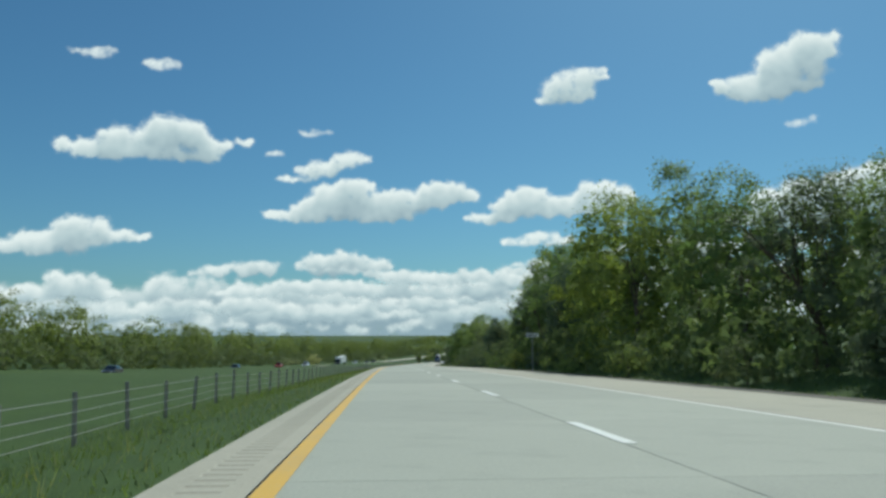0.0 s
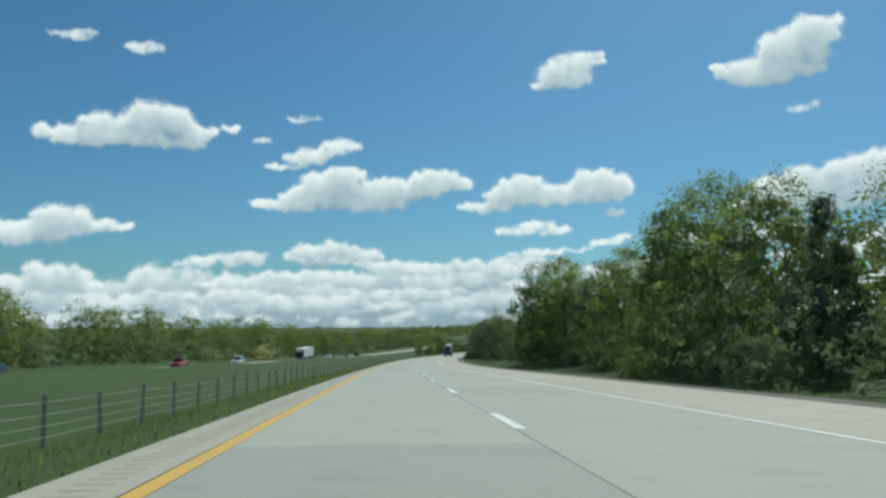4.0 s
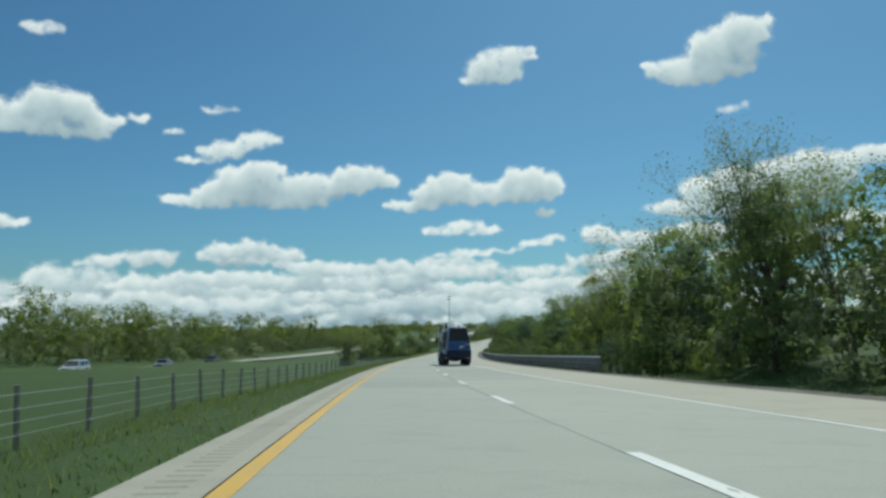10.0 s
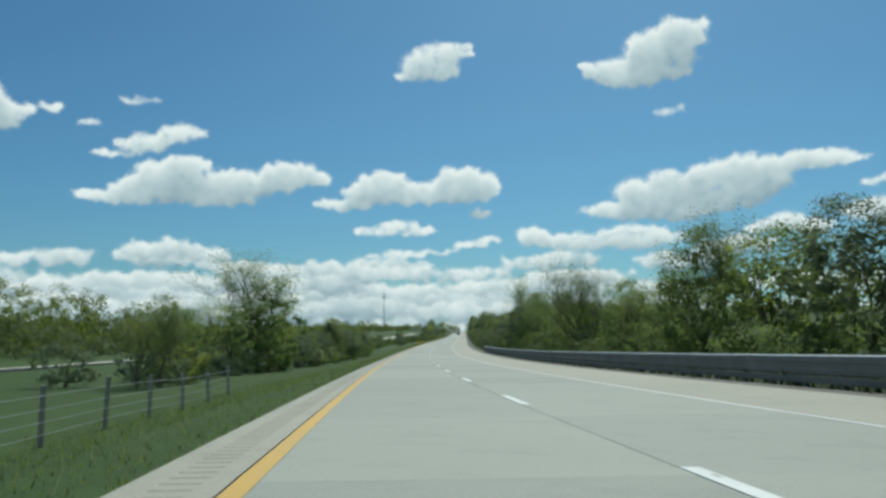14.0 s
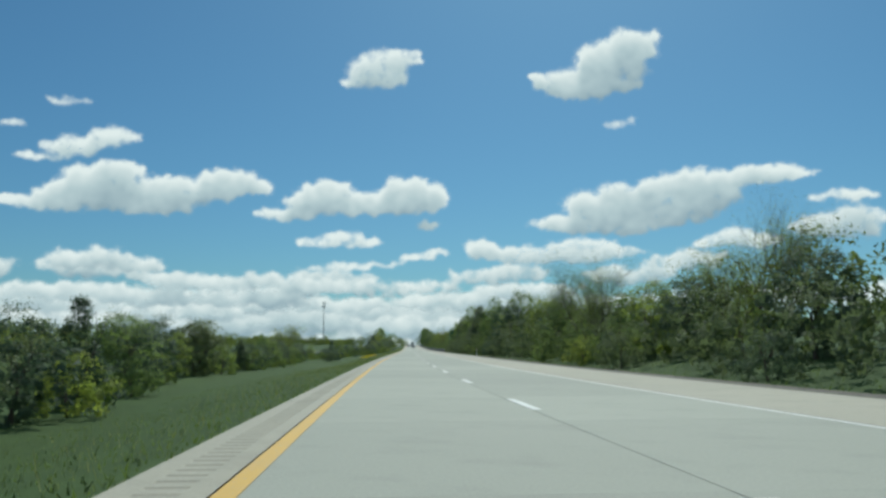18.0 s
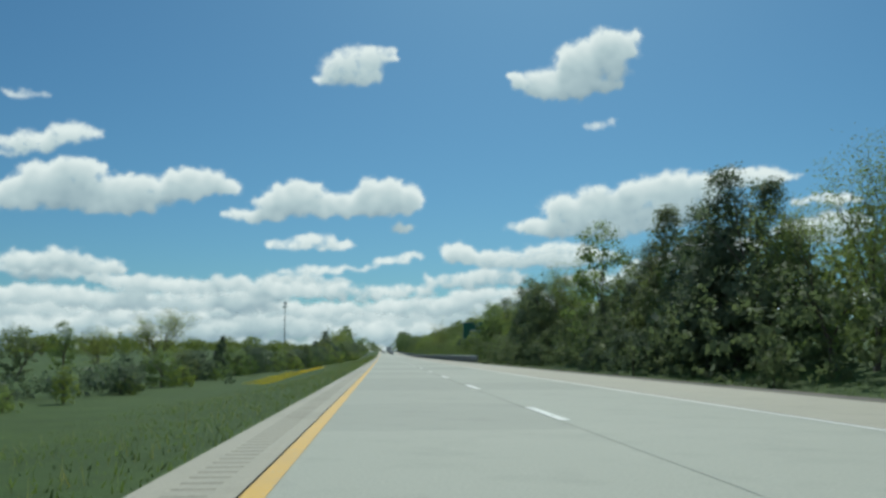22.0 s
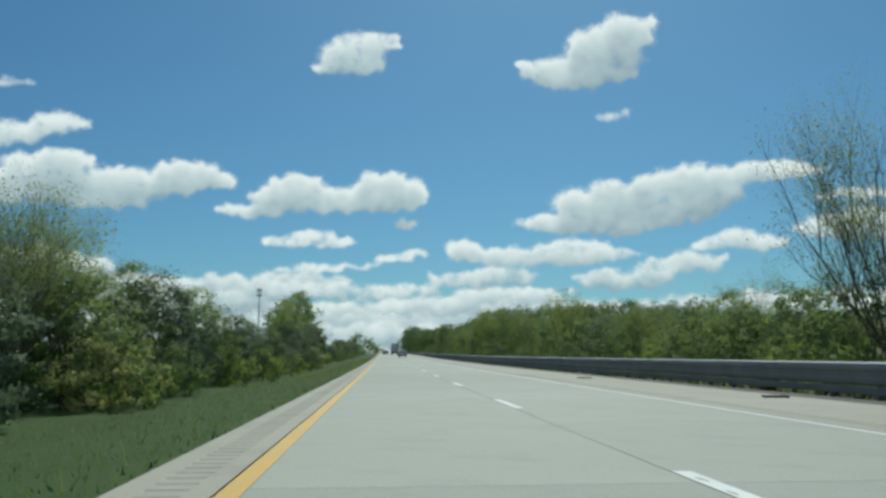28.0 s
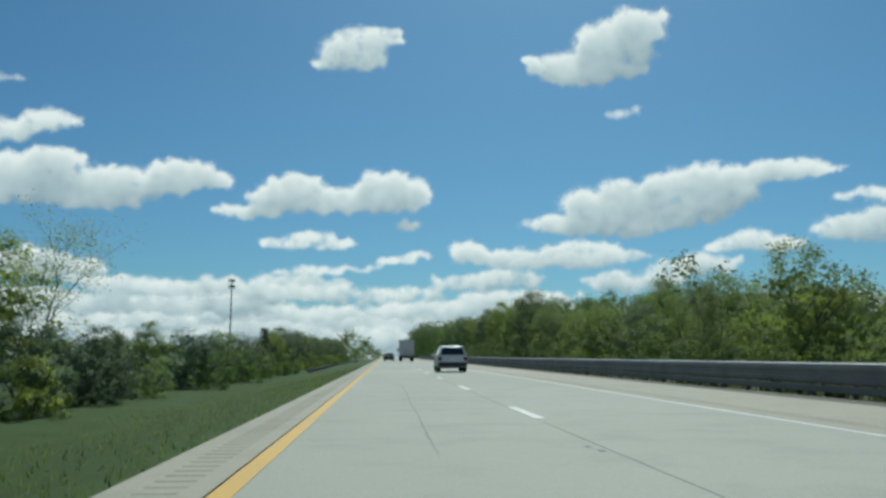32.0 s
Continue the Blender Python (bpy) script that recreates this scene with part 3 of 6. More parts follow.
def leaves(points, facing, size, per, scatter, seed):
    """Small leaf-shaped cards round points, each turned roughly the way its part of the crown faces; returns corners and their normals."""
    g = np.random.default_rng(seed)
    pts = np.repeat(np.asarray(points, dtype=float).reshape(-1, 3), per, axis=0)
    out = np.repeat(np.asarray(facing, dtype=float).reshape(-1, 3), per, axis=0)
    m = len(pts)
    pts = pts + g.normal(0, scatter, (m, 3))
    tilt = unit(out + g.normal(0, 0.55, (m, 3)))
    a = unit(np.cross(tilt, g.normal(size=(m, 3))))
    b = np.cross(tilt, a)
    sz = (np.repeat(np.asarray(size, dtype=float), per)[:, None] if np.ndim(size) else size) * g.uniform(0.6, 1.35, (m, 1))
    tri = np.stack([pts - a * sz, pts + a * sz * 0.8, pts + b * sz * 0.95], 1).reshape(-1, 3)
    return tri, np.repeat(unit(out + 0.25 * tilt), 3, axis=0)


def unit(v):
    return v / np.maximum(1e-6, np.linalg.norm(v, axis=-1, keepdims=True))


def crown_points(seed, height, width, low, lumps, count, cone=False, fill=11):
    """Points over the shells of many clumps that fill a crown, sprays inside them, the way each faces, and its relative size."""
    g = np.random.default_rng(seed)
    g2 = np.random.default_rng(seed + 7)
    pts, face, size = [], [], []
    for c, lump in clumps(g, height, width, low, lumps, cone):
        m = max(4, int(count / lumps))
        d = unit(g2.normal(size=(m + fill, 3)))
        d[:, 2] *= 0.8
        r = g2.uniform(0.7, 1.15, (m + fill, 1))
        r[m:] *= 0.52
        pts.append(c + d * lump * r)
        axis = c - np.array([0, 0, height * 0.42])
        face.append(unit(0.55 * d + 0.6 * unit(axis * np.array([1, 1, 0.6])) + np.array([0, 0, 0.3])))
        thin = 1 - 0.75 * (c[2] / height) ** 3
        size.append(np.concatenate([np.full(m, 1.0), np.full(fill, -lump * 0.43 * thin)]))
    return np.concatenate(pts), np.concatenate(face), np.concatenate(size)


def crown_mesh(name, tri, nrm, material):
    me = mesh_of(name, tri, np.arange(len(tri)).reshape(-1, 3).tolist(), material)
    me.shade_smooth()
    me.normals_split_custom_set_from_vertices(nrm.tolist())
    return me


def sized(size, leaf):
    """Leaf size where positive, the spray's own where negative."""
    return np.where(size > 0, leaf, -size)


def clumps(g, height, width, low, lumps, cone=False):
    """Centres and radii of the clumps of a crown."""
    for _ in range(lumps):
        f = g.uniform(0, 1) ** 0.8
        z = height * (low + (0.97 - low) * f)
        prof = 0.10 + 0.90 * (1 - f) ** 0.85 if cone else math.sin(math.pi * min(1, 0.18 + 0.78 * f)) ** 0.7
        rad = width * 0.5 * prof
        ang, rr = g.uniform(0, 2 * math.pi), rad * math.sqrt(g.uniform(0.05, 1))
        c = np.array([math.cos(ang) * rr, math.sin(ang) * rr, z])
        lump = width * g.uniform(0.065, 0.125) * ((1.45 - 0.75 * f) if cone else 1)
        yield c, lump


def tree_proto(name, label, category, leaf_mat, seed, height, width, count, leaf, low=0.2, lumps=46, depth=3, cone=False, twig_leaves=0, fork=3, spread=1.0, trunk=0.3, stem=0.016, count_low=0, limb=1.0):
    root = tagged(new(name), label, category)
    tv, tf, ends = skeleton(seed, height * (0.78 if count else 0.93), spread, depth, fork, trunk=trunk, stem=stem, limb=limb) if not cone else skeleton(seed, height * 0.86, 0.3, 1, 2, trunk=0.8)
    part("trunk", mesh_of("trunk", tv, tf, BARK), BARK, root)
    sets = []
    if count:
        p, d, z = crown_points(seed, height, width, low, lumps, count, cone, 15)
        sets.append(leaves(p, d, sized(z, leaf), 1, 0.08, seed))
    if count_low:
        p, d, z = crown_points(seed + 5, height * 0.6, width, low, 60, count_low, False, 1)
        sets.append(leaves(p, d, sized(z, leaf), 1, 0.2, seed + 2))
    if twig_leaves:
        e = np.array([tuple(v) for v in ends])
        d = unit(e - np.array([0, 0, height * 0.45])) + np.array([0, 0, 0.3])
        sets.append(leaves(e, unit(d), leaf, twig_leaves, height * 0.028, seed + 1))
    part("crown", crown_mesh("crown", np.concatenate([q for q, n in sets]), np.concatenate([n for q, n in sets]), leaf_mat), leaf_mat, root)
    root.location = (0, -900, -200)
    return root


PROTO = {
    "leafy": [tree_proto("broadleaf_tree", "tall broadleaf tree in fresh spring leaf by the highway", "tree", LEAF, 11 + i, 10, w, 5000, 0.086, low=0.05, lumps=125, depth=2) for i, w in ((0, 6.4), (1, 7.4), (2, 5.2))],
    "airy": [tree_proto("young_leaf_tree", "open tree with thin young leaves and visible limbs", "tree", LEAF_PALE, 21 + i, 10, 5, 0, 0.066, depth=3, twig_leaves=w, fork=3, trunk=0.2, stem=0.011, low=0.12, count_low=900, limb=2.2) for i, w in ((0, 15), (3, 11))],
    "bare": [tree_proto("bare_tree", "nearly bare grey-barked tree with first small leaves", "tree", LEAF_PALE, 31 + i, 10, 5, 0, 0.036, depth=4, twig_leaves=4, fork=3, spread=1.1, trunk=0.2, stem=0.0155, limb=2.6) for i in (0, 4)],
    "conifer": [tree_proto("red_cedar", "dark pointed evergreen cedar", "tree", LEAF_DARK, 41 + i, 10, w, 4000, 0.095, low=0.02, lumps=170, cone=True) for i, w in ((0, 5.2), (1, 6.2))],
    # the dense trees carry their shade in the leaf colour
    "dark": [tree_proto("dense_tree", "dense evergreen-like tree, shade put into its dark leaf colour", "tree", LEAF_DARK, 51 + i, 10, w, 4200, 0.088, low=0.03, lumps=120, depth=2) for i, w in ((0, 6.8), (1, 7.6))],
    "shrub": [tree_proto("shrub", "bushy roadside shrub in leaf", "shrub", m, 61 + i, 3, 4.2, 1200, 0.085, low=0.05, lumps=44, depth=1) for i, m in ((0, LEAF), (1, LEAF_DARK), (2, LEAF_PALE))],
    "blossom": [tree_proto("blossoming_shrub", "pale cream blossoming shrub at the wood's edge", "shrub", BLOSSOM, 71, 3, 3.6, 1500, 0.075, low=0.05, lumps=50, depth=2)],
}
GROUPS = {"leafy": "woodland edge trees", "airy": "woodland edge trees", "bare": "woodland edge trees", "conifer": "cedars", "dark": "woodland edge trees", "shrub": "roadside shrubs", "blossom": "blossoming shrubs"}
_count = 0


def plant(kind, s, lat, height, width=1.0, pick=None):
    """Sets a tree of that kind with its foot on the ground."""
    global _count
    _count += 1
    protos = PROTO[kind]
    src = protos[(_count if pick is None else pick) % len(protos)]
    k = height / (3.0 if kind in ("shrub", "blossom") else 10.0)
    ob = copy_thing(src, Matrix.Translation(at(s, lat, up_at(s, lat) - 0.08)) @ Matrix.Rotation(_count * 2.4, 4, "Z"))
    ob.scale = (k * width, k * width, k)
    tagged(ob, group=GROUPS[kind])
    return ob


# height of the wood's edge on the right: metres along, metres high
EDGE = [(-20, 7), (18, 8), (34, 10.5), (44, 12.4), (49, 10.3), (53, 10.2), (58, 9), (67, 10.8), (76, 11.2), (82, 10.6), (86, 6), (106, 6.3), (110, 4.8), (114, 6.6), (120, 7.2), (124, 8), (130, 6.6), (135, 7.6), (152, 9.4), (165, 9.8),
        (190, 10), (201, 10.4), (205, 9), (208, 6), (212, 6.4), (220, 7), (230, 5.2), (240, 6), (248, 7.3), (264, 5.6), (270, 5), (277, 6.8), (290, 8.2), (310, 8.6), (330, 8), (337, 9.4), (349, 9.8), (355, 10.4), (367, 9.6), (400, 8), (476, 9.2), (492, 7.6)]
EDGE += [(505, 8.4), (546, 9), (556, 7.6), (560, 6), (563, 5.1), (573, 5.2), (586, 4.8), (597, 6.2), (620, 4.8), (634, 5), (649, 6.6), (658, 7), (674, 7.6), (688, 5.8), (696, 6.8), (701, 7.4), (712, 6.6), (722, 7.4), (736, 7.4), (743, 6.2), (751, 5.2),
         (757, 4.8), (762, 4.6), (769, 7.8), (779, 6.4), (788, 6.8), (814, 7), (818, 6.4), (831, 6.6), (845, 6.2), (860, 6.6), (880, 6.8), (912, 6.4), (926, 6.1), (945, 6.2), (960, 7.2), (975, 6), (978, 5)]
EDGE += [(984, 6), (988, 5.4), (1002, 7.4), (1007, 5.2), (1015, 6.8), (1025, 7.6), (1032, 6.3), (1041, 5.2), (1051, 5.6), (1058, 6.2), (1067, 6.8), (1090, 8), (1115, 11), (1300, 13)]
# height of the median thicket on the left
LEFT = [(520, 3.6), (540, 4.6), (550, 5.8), (566, 6), (572, 4.6), (580, 4.2), (600, 3.9), (622, 3.8), (631, 3), (644, 2.9), (666, 3.6), (680, 2.7), (700, 2.6), (712, 1.8), (735, 1.8), (745, 2.6), (763, 3.2), (777, 3.5), (800, 3.4), (822, 2.9), (830, 3.5), (845, 4.5),
        (858, 5), (880, 5.2), (900, 5.6), (912, 6), (935, 6), (955, 5), (965, 3.6), (976, 3.3), (990, 5.2), (1004, 6.4), (1020, 6.4), (1036, 5.6), (1046, 3.2), (1063, 4), (1090, 4.6), (1110, 6), (1300, 7)]
LEFT_LINE = [(440, -13), (475, -10.4), (505, -9.5), (520, -8.7), (553, -8.7), (571, -7.5), (590, -8), (612, -11.5), (637, -11.5), (660, -12.5), (690, -13.2), (724, -10.4), (750, -11.5), (763, -11.6), (788, -9), (811, -7.8), (835, -8.2),
             (870, -8), (903, -7.0), (941, -7.6), (976, -7.4), (1009, -8.6), (1056, -9.4), (1100, -8.6), (1120, -9.8), (1300, -9.8)]


def edge_height(s):
    """Height of the wood's edge on the right along the road."""
    return float(np.interp(s, [p[0] for p in EDGE], [p[1] for p in EDGE]))


def edge_lat(s):
    """How near the undergrowth comes to the outer shoulder."""
    return float(np.interp(s, [-20, 150, 175, 270, 300, 345, 360, 550, 570, 775, 800, 1300], [13.9, 14.2, 17.5, 17.5, 14.4, 14.4, 15.5, 15.5, 14.2, 14.2, 15.6, 16.5]))


def left_lat(s):
    """Edge of the median thicket."""
    return float(np.interp(s, [p[0] for p in LEFT_LINE], [p[1] for p in LEFT_LINE]))


def shady(s):
    """Stretches of the right edge where dark cedars and dense trees prevail."""
    return any(a < s < b for a, b in ((94, 142), (206, 332), (560, 612), (640, 682), (705, 790)))


# trees that stand out, right side: kind, metres along, metres right, height, width
for kind, s, lat, h, w in (("leafy", 45, 17.5, 12.9, 1.0), ("leafy", 40, 20, 13.5, 1.0), ("leafy", 29, 19, 10.5, 1.0), ("airy", 17, 17, 8, 1.0), ("conifer", 8, 15, 6, 1.0), ("leafy", 75, 20, 12.8, 1.0), ("leafy", 80, 20.5, 13.4, 0.95), ("leafy", 84.5, 19.5, 14, 0.85), ("dark", 78, 18, 9.5, 1.0),
                           ("leafy", 67, 19.5, 12, 1.0), ("dark", 58, 18, 8.8, 1.1), ("leafy", 52, 18, 10.4, 1.0), ("dark", 61, 19, 9.4, 1.1), ("leafy", 72, 21, 12.4, 1.0)):
    plant(kind, s, lat, h, w)
for kind, s, lat, h, w in (("conifer", 108, 16.4, 7.1, 1.1), ("dark", 105, 17, 6.4, 1.1), ("airy", 115, 17.5, 7.4, 0.9), ("bare", 114, 17, 6.8, 0.9), ("airy", 124, 17.5, 8.5, 1.1), ("airy", 135, 17.5, 7.9, 1.0), ("leafy", 152, 18, 10, 1.0), ("leafy", 160, 20, 10.8, 1.0),
                           ("leafy", 190, 18, 10.5, 1.0), ("leafy", 201, 17.2, 11, 1.0), ("leafy", 205, 17.5, 9.2, 0.85), ("leafy", 196, 18, 10.6, 1.0), ("bare", 220, 17.5, 8.3, 1.0), ("airy", 220, 18, 7.6, 1.0), ("airy", 237, 17.5, 9.2, 1.0), ("dark", 248, 17.5, 7.6, 1.1), ("dark", 243, 17.8, 6.4, 1.2), ("dark", 255, 17.5, 7.4, 1.1), ("dark", 277, 18, 7, 1.2), ("dark", 290, 18, 8.6, 1.1)):
    plant(kind, s, lat, h, w)
for kind, s, lat, h, w in (("dark", 309, 18, 9.3, 1.0), ("conifer", 302, 17, 7.8, 1.0), ("dark", 298, 18, 7.6, 1.2), ("dark", 314, 18.5, 9, 1.1), ("dark", 322, 18.5, 8.8, 1.1), ("airy", 337, 17.5, 10.8, 1.0), ("airy", 342, 17.5, 10.7, 1.0), ("airy", 331, 17, 8.3, 1.0),
                           ("airy", 355, 17.5, 11.6, 1.1), ("bare", 349, 17, 10.4, 1.0), ("bare", 368, 17, 11, 1.0), ("airy", 476, 17.5, 9.8, 1.0), ("bare", 505, 17.5, 11.6, 1.1), ("airy", 504, 18, 10, 1.0), ("leafy", 546, 19, 9.6, 1.0)):
    plant(kind, s, lat, h, w)
for kind, s, lat, h, w in (("airy", 556, 18.5, 13.4, 0.65), ("airy", 560, 17.2, 9.5, 0.8), ("conifer", 564, 17, 5.8, 1.2), ("bare", 597, 17.5, 8.2, 1.1), ("airy", 597, 18, 6.6, 1.0), ("bare", 633, 17.5, 10.1, 1.0), ("bare", 625, 17, 9.4, 1.1), ("bare", 621.5, 17.5, 8.4, 1.0), ("bare", 641, 17.5, 8.4, 1.0),
                           ("airy", 627, 16.5, 6.8, 0.9), ("airy", 657, 17.5, 7.2, 1.0), ("leafy", 674, 18, 8.6, 0.9), ("bare", 687, 17, 7.9, 1.2), ("leafy", 700.5, 17, 9.5, 0.8), ("leafy", 696, 17.5, 8, 0.9)):
    plant(kind, s, lat, h, w)
for kind, s, lat, h, w in (("conifer", 726.6, 17, 9.5, 1.25), ("conifer", 723, 17.2, 8.2, 1.25), ("conifer", 730, 17, 8.3, 1.3), ("conifer", 734.8, 17, 9.2, 1.2), ("conifer", 738.5, 17.2, 7.6, 1.3), ("airy", 717, 17.5, 8.9, 1.0), ("dark", 741, 17.5, 7.4, 1.0), ("leafy", 749, 17, 10.4, 0.9), ("airy", 753, 17, 8.6, 1.0), ("airy", 757, 17, 8.8, 0.9), ("dark", 768.5, 17, 8.8, 0.9), ("dark", 765, 17.5, 7.9, 0.9),
                           ("conifer", 773, 16.6, 8.1, 1.2), ("airy", 788, 18, 9.4, 1.0), ("leafy", 812.5, 17.4, 9.8, 0.75), ("leafy", 808.5, 17.5, 9.2, 0.85), ("conifer", 837.1, 23.5, 13.1, 1.2), ("conifer", 839.6, 24, 11.1, 1.3), ("dark", 820, 17.6, 6.0, 1.1), ("dark", 780.5, 17.2, 9.3, 0.72), ("dark", 778, 17.4, 8.6, 0.75), ("airy", 794, 17.6, 9.6, 1.0), ("leafy", 790, 17.8, 7.4, 0.9), ("leafy", 857, 24, 12.6, 1.1), ("airy", 863, 23, 12.8, 1.2), ("airy", 872, 22, 11.2, 1.1)):
    plant(kind, s, lat, h, w)
for kind, s, lat, h, w in (("bare", 908.5, 17.5, 13, 0.8), ("bare", 912, 18.5, 10.6, 0.7), ("bare", 920, 17.5, 7, 0.9), ("airy", 960, 18, 8.6, 1.0), ("airy", 984, 17, 8.8, 0.6), ("leafy", 983, 17.4, 7, 0.6), ("leafy", 980, 17.5, 6.6, 0.8), ("airy", 974, 17, 6.7, 1.0), ("leafy", 1002, 18, 8.5, 1.1), ("leafy", 1008, 22, 8, 1.2),
                           ("leafy", 1018.5, 18.5, 9.2, 0.9), ("airy", 1024, 18.5, 10.2, 0.85), ("airy", 1015, 17.5, 8.8, 0.8), ("leafy", 1011, 17.5, 7.6, 0.9), ("leafy", 1044.5, 17.2, 6.4, 1.1), ("airy", 1057, 18, 7, 1.0), ("leafy", 1085, 26, 10, 1.2), ("leafy", 1066, 24, 8.5, 1.2)):
    plant(kind, s, lat, h, w)
# left side
for kind, s, lat, h, w in (("bare", 431, -9.6, 7.4, 1.1), ("bare", 432.5, -10.2, 7.0, 1.1), ("bare", 430, -10.4, 6.2, 1.2), ("airy", 432, -11, 4.6, 1.3), ("shrub", 431, -9.4, 1.7, 1.0), ("shrub", 433, -9.7, 1.5, 1.0), ("shrub", 429.5, -9.9, 1.6, 0.9),
                           ("airy", 507, -10.6, 11.4, 1.5), ("leafy", 508, -11, 8.6, 1.3), ("leafy", 503, -11.5, 6.4, 1.3), ("leafy", 497, -12, 5.5, 1.2), ("airy", 490, -13, 6, 1.3), ("leafy", 486, -13, 5, 1.2), ("airy", 478, -11.6, 5.2, 1.1), ("bare", 481, -11.2, 5.6, 1.2), ("bare", 476, -12.2, 5, 1.2), ("leafy", 514, -11, 5.5, 1.2)):
    plant(kind, s, lat, h, w)
for kind, s, lat, h, w in (("leafy", 552, -10.6, 5.8, 1.3), ("dark", 557, -11, 6.3, 1.2), ("leafy", 562, -11.5, 6.6, 1.2), ("leafy", 569, -13, 6.6, 1.2), ("leafy", 565, -11.5, 6.3, 1.2), ("dark", 561, -10.4, 5.4, 1.2), ("dark", 555, -10, 5, 1.2), ("dark", 620, -12.8, 4.1, 1.3), ("dark", 628, -14, 4.4, 1.3), ("dark", 643, -22, 5.4, 1.3), ("dark", 744, -22, 3.3, 1.3), ("dark", 738, -22, 3.0, 1.3),
                           ("airy", 845, -40, 11.6, 1.4), ("airy", 844, -40.5, 11, 1.5), ("airy", 813, -40, 7, 1.3), ("airy", 814, -41, 6.6, 1.4), ("leafy", 745, -30, 4.6, 1.1), ("leafy", 799, -40, 7, 1.1), ("conifer", 800, -20, 4.5, 1.2), ("leafy", 825, -20, 5, 1.2)):
    plant(kind, s, lat, h, w)
plant("shrub", 637, -12.4, 2.6, 1.1, 1)
plant("shrub", 689.5, -9.6, 1.75, 1.35, 1)
plant("shrub", 691, -10, 1.6, 1.3, 1)
plant("shrub", 749.6, -9.8, 0.9, 0.7, 1)
for kind, s, lat, h, w in (("conifer", 855, -10.3, 6.8, 1.25), ("conifer", 850, -10.6, 5, 1.4), ("conifer", 838, -11, 4.4, 1.3), ("dark", 845, -10.4, 4.6, 1.3), ("conifer", 822, -10.4, 3.2, 1.4), ("dark", 860, -10.4, 5, 1.3), ("dark", 866, -10.6, 4.8, 1.3), ("leafy", 876, -10.5, 5.4, 1.3),
                           ("airy", 915, -10.5, 8.4, 1.2), ("bare", 913, -11, 8.6, 1.3), ("bare", 921, -14, 10.6, 1.2), ("bare", 909, -10.6, 7.4, 1.2), ("dark", 912, -11.6, 5.2, 1.2), ("airy", 935, -14, 8.2, 1.2), ("leafy", 923, -10.5, 6.3, 1.2), ("leafy", 951, -14, 7.4, 1.2)):
    plant(kind, s, lat, h, w)
for kind, s, lat, h, w in (("blossom", 910.5, -7.9, 2.2, 1.1), ("blossom", 914, -7.6, 2.0, 1.1), ("dark", 991, -10.8, 6.4, 1.2), ("conifer", 985, -9.8, 4.4, 1.5), ("dark", 981, -9.4, 3.2, 1.4), ("dark", 987, -9, 3.9, 1.4), ("conifer", 989.5, -9.8, 5, 1.4), ("dark", 976, -9.2, 2.9, 1.4), ("leafy", 998, -12.5, 7.6, 1.2), ("leafy", 1004, -13.5, 8.8, 1.3), ("leafy", 1012, -14, 10, 1.2), ("leafy", 1020, -14, 10.6, 1.2), ("leafy", 1027, -14, 12.4, 1.1), ("leafy", 1033, -14, 13.2, 1.1),
                           ("dark", 1016, -11, 6.8, 1.3), ("dark", 1026, -11.4, 7, 1.3), ("leafy", 1034, -11.5, 6.6, 1.3), ("airy", 1050, -14, 9.4, 1.1), ("leafy", 1047, -15, 7.4, 1.1), ("blossom", 994, -8.2, 2.9, 1.2), ("blossom", 998, -8.2, 2.5, 1.1)):
    plant(kind, s, lat, h, w)
tr = random.Random(3)
# the wood's edge on the right
for k in range(190):
    s = -16 + 6.75 * k + tr.uniform(-1.2, 1.2)
    lat = max(edge_lat(s) + 2.2, 16.6) + tr.uniform(-0.4, 1.8)
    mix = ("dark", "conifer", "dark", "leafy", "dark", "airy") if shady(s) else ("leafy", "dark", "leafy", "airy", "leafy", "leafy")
    kind = mix[k * 5 % 6 if k % 2 else k % 6]
    high = edge_height(s) * tr.uniform(0.78, 1.0)
    plant(kind, s, lat, high, 0.95 if high > 9 else 1.15)
for s in range(-14, 1270, 14):
    plant("shrub", s + tr.uniform(-3, 3), edge_lat(s) - 0.6 + tr.uniform(-0.3, 0.6), tr.uniform(1.2, 2.4), 1.0, 1 if shady(s) else None)
# median thicket on the left, from the end of the fence on
for s in range(478, 520, 6):
    plant("shrub", s + tr.uniform(-2, 2), -11.5 - tr.uniform(0, 6), tr.uniform(1.8, 3.2), 1.1)
for k, s in enumerate(range(520, 1270, 6)):
    high = float(np.interp(s, [p[0] for p in LEFT], [p[1] for p in LEFT]))
    lat = left_lat(s) - 0.4 * high * 0.8 - tr.uniform(0, 0.8)
    if k % 2:
        plant("shrub", s + tr.uniform(-2, 2), left_lat(s) - tr.uniform(0.2, 0.8), min(2.4, high * 0.55) * tr.uniform(0.8, 1.1), 1.0)
    plant(("dark", "dark", "leafy", "dark", "dark", "conifer", "leafy")[k % 7], s + tr.uniform(-2, 2), lat, high * tr.uniform(0.8, 1.02), 1.3)
# shrubs in blossom beyond the opposite carriageway
for s, h in ((309, 3.4), (318, 3.0), (330, 3.2), (358, 4.2), (365, 4.6), (500, 3.0), (504, 2.6), (525, 3.6), (470, 2.8)):
    plant("blossom", s, -50, h, 1.2)
for s, lat, h in ((505, -10.5, 1.8), (512, -10.2, 2.2), (528, -9.0, 2.0), (543, -9.2, 2.2)):
    plant("blossom", s, lat, h, 0.9)

for protos in PROTO.values():
    for src in protos:
        for o in src.children_recursive:
            bpy.data.objects.remove(o)
        bpy.data.objects.remove(src)


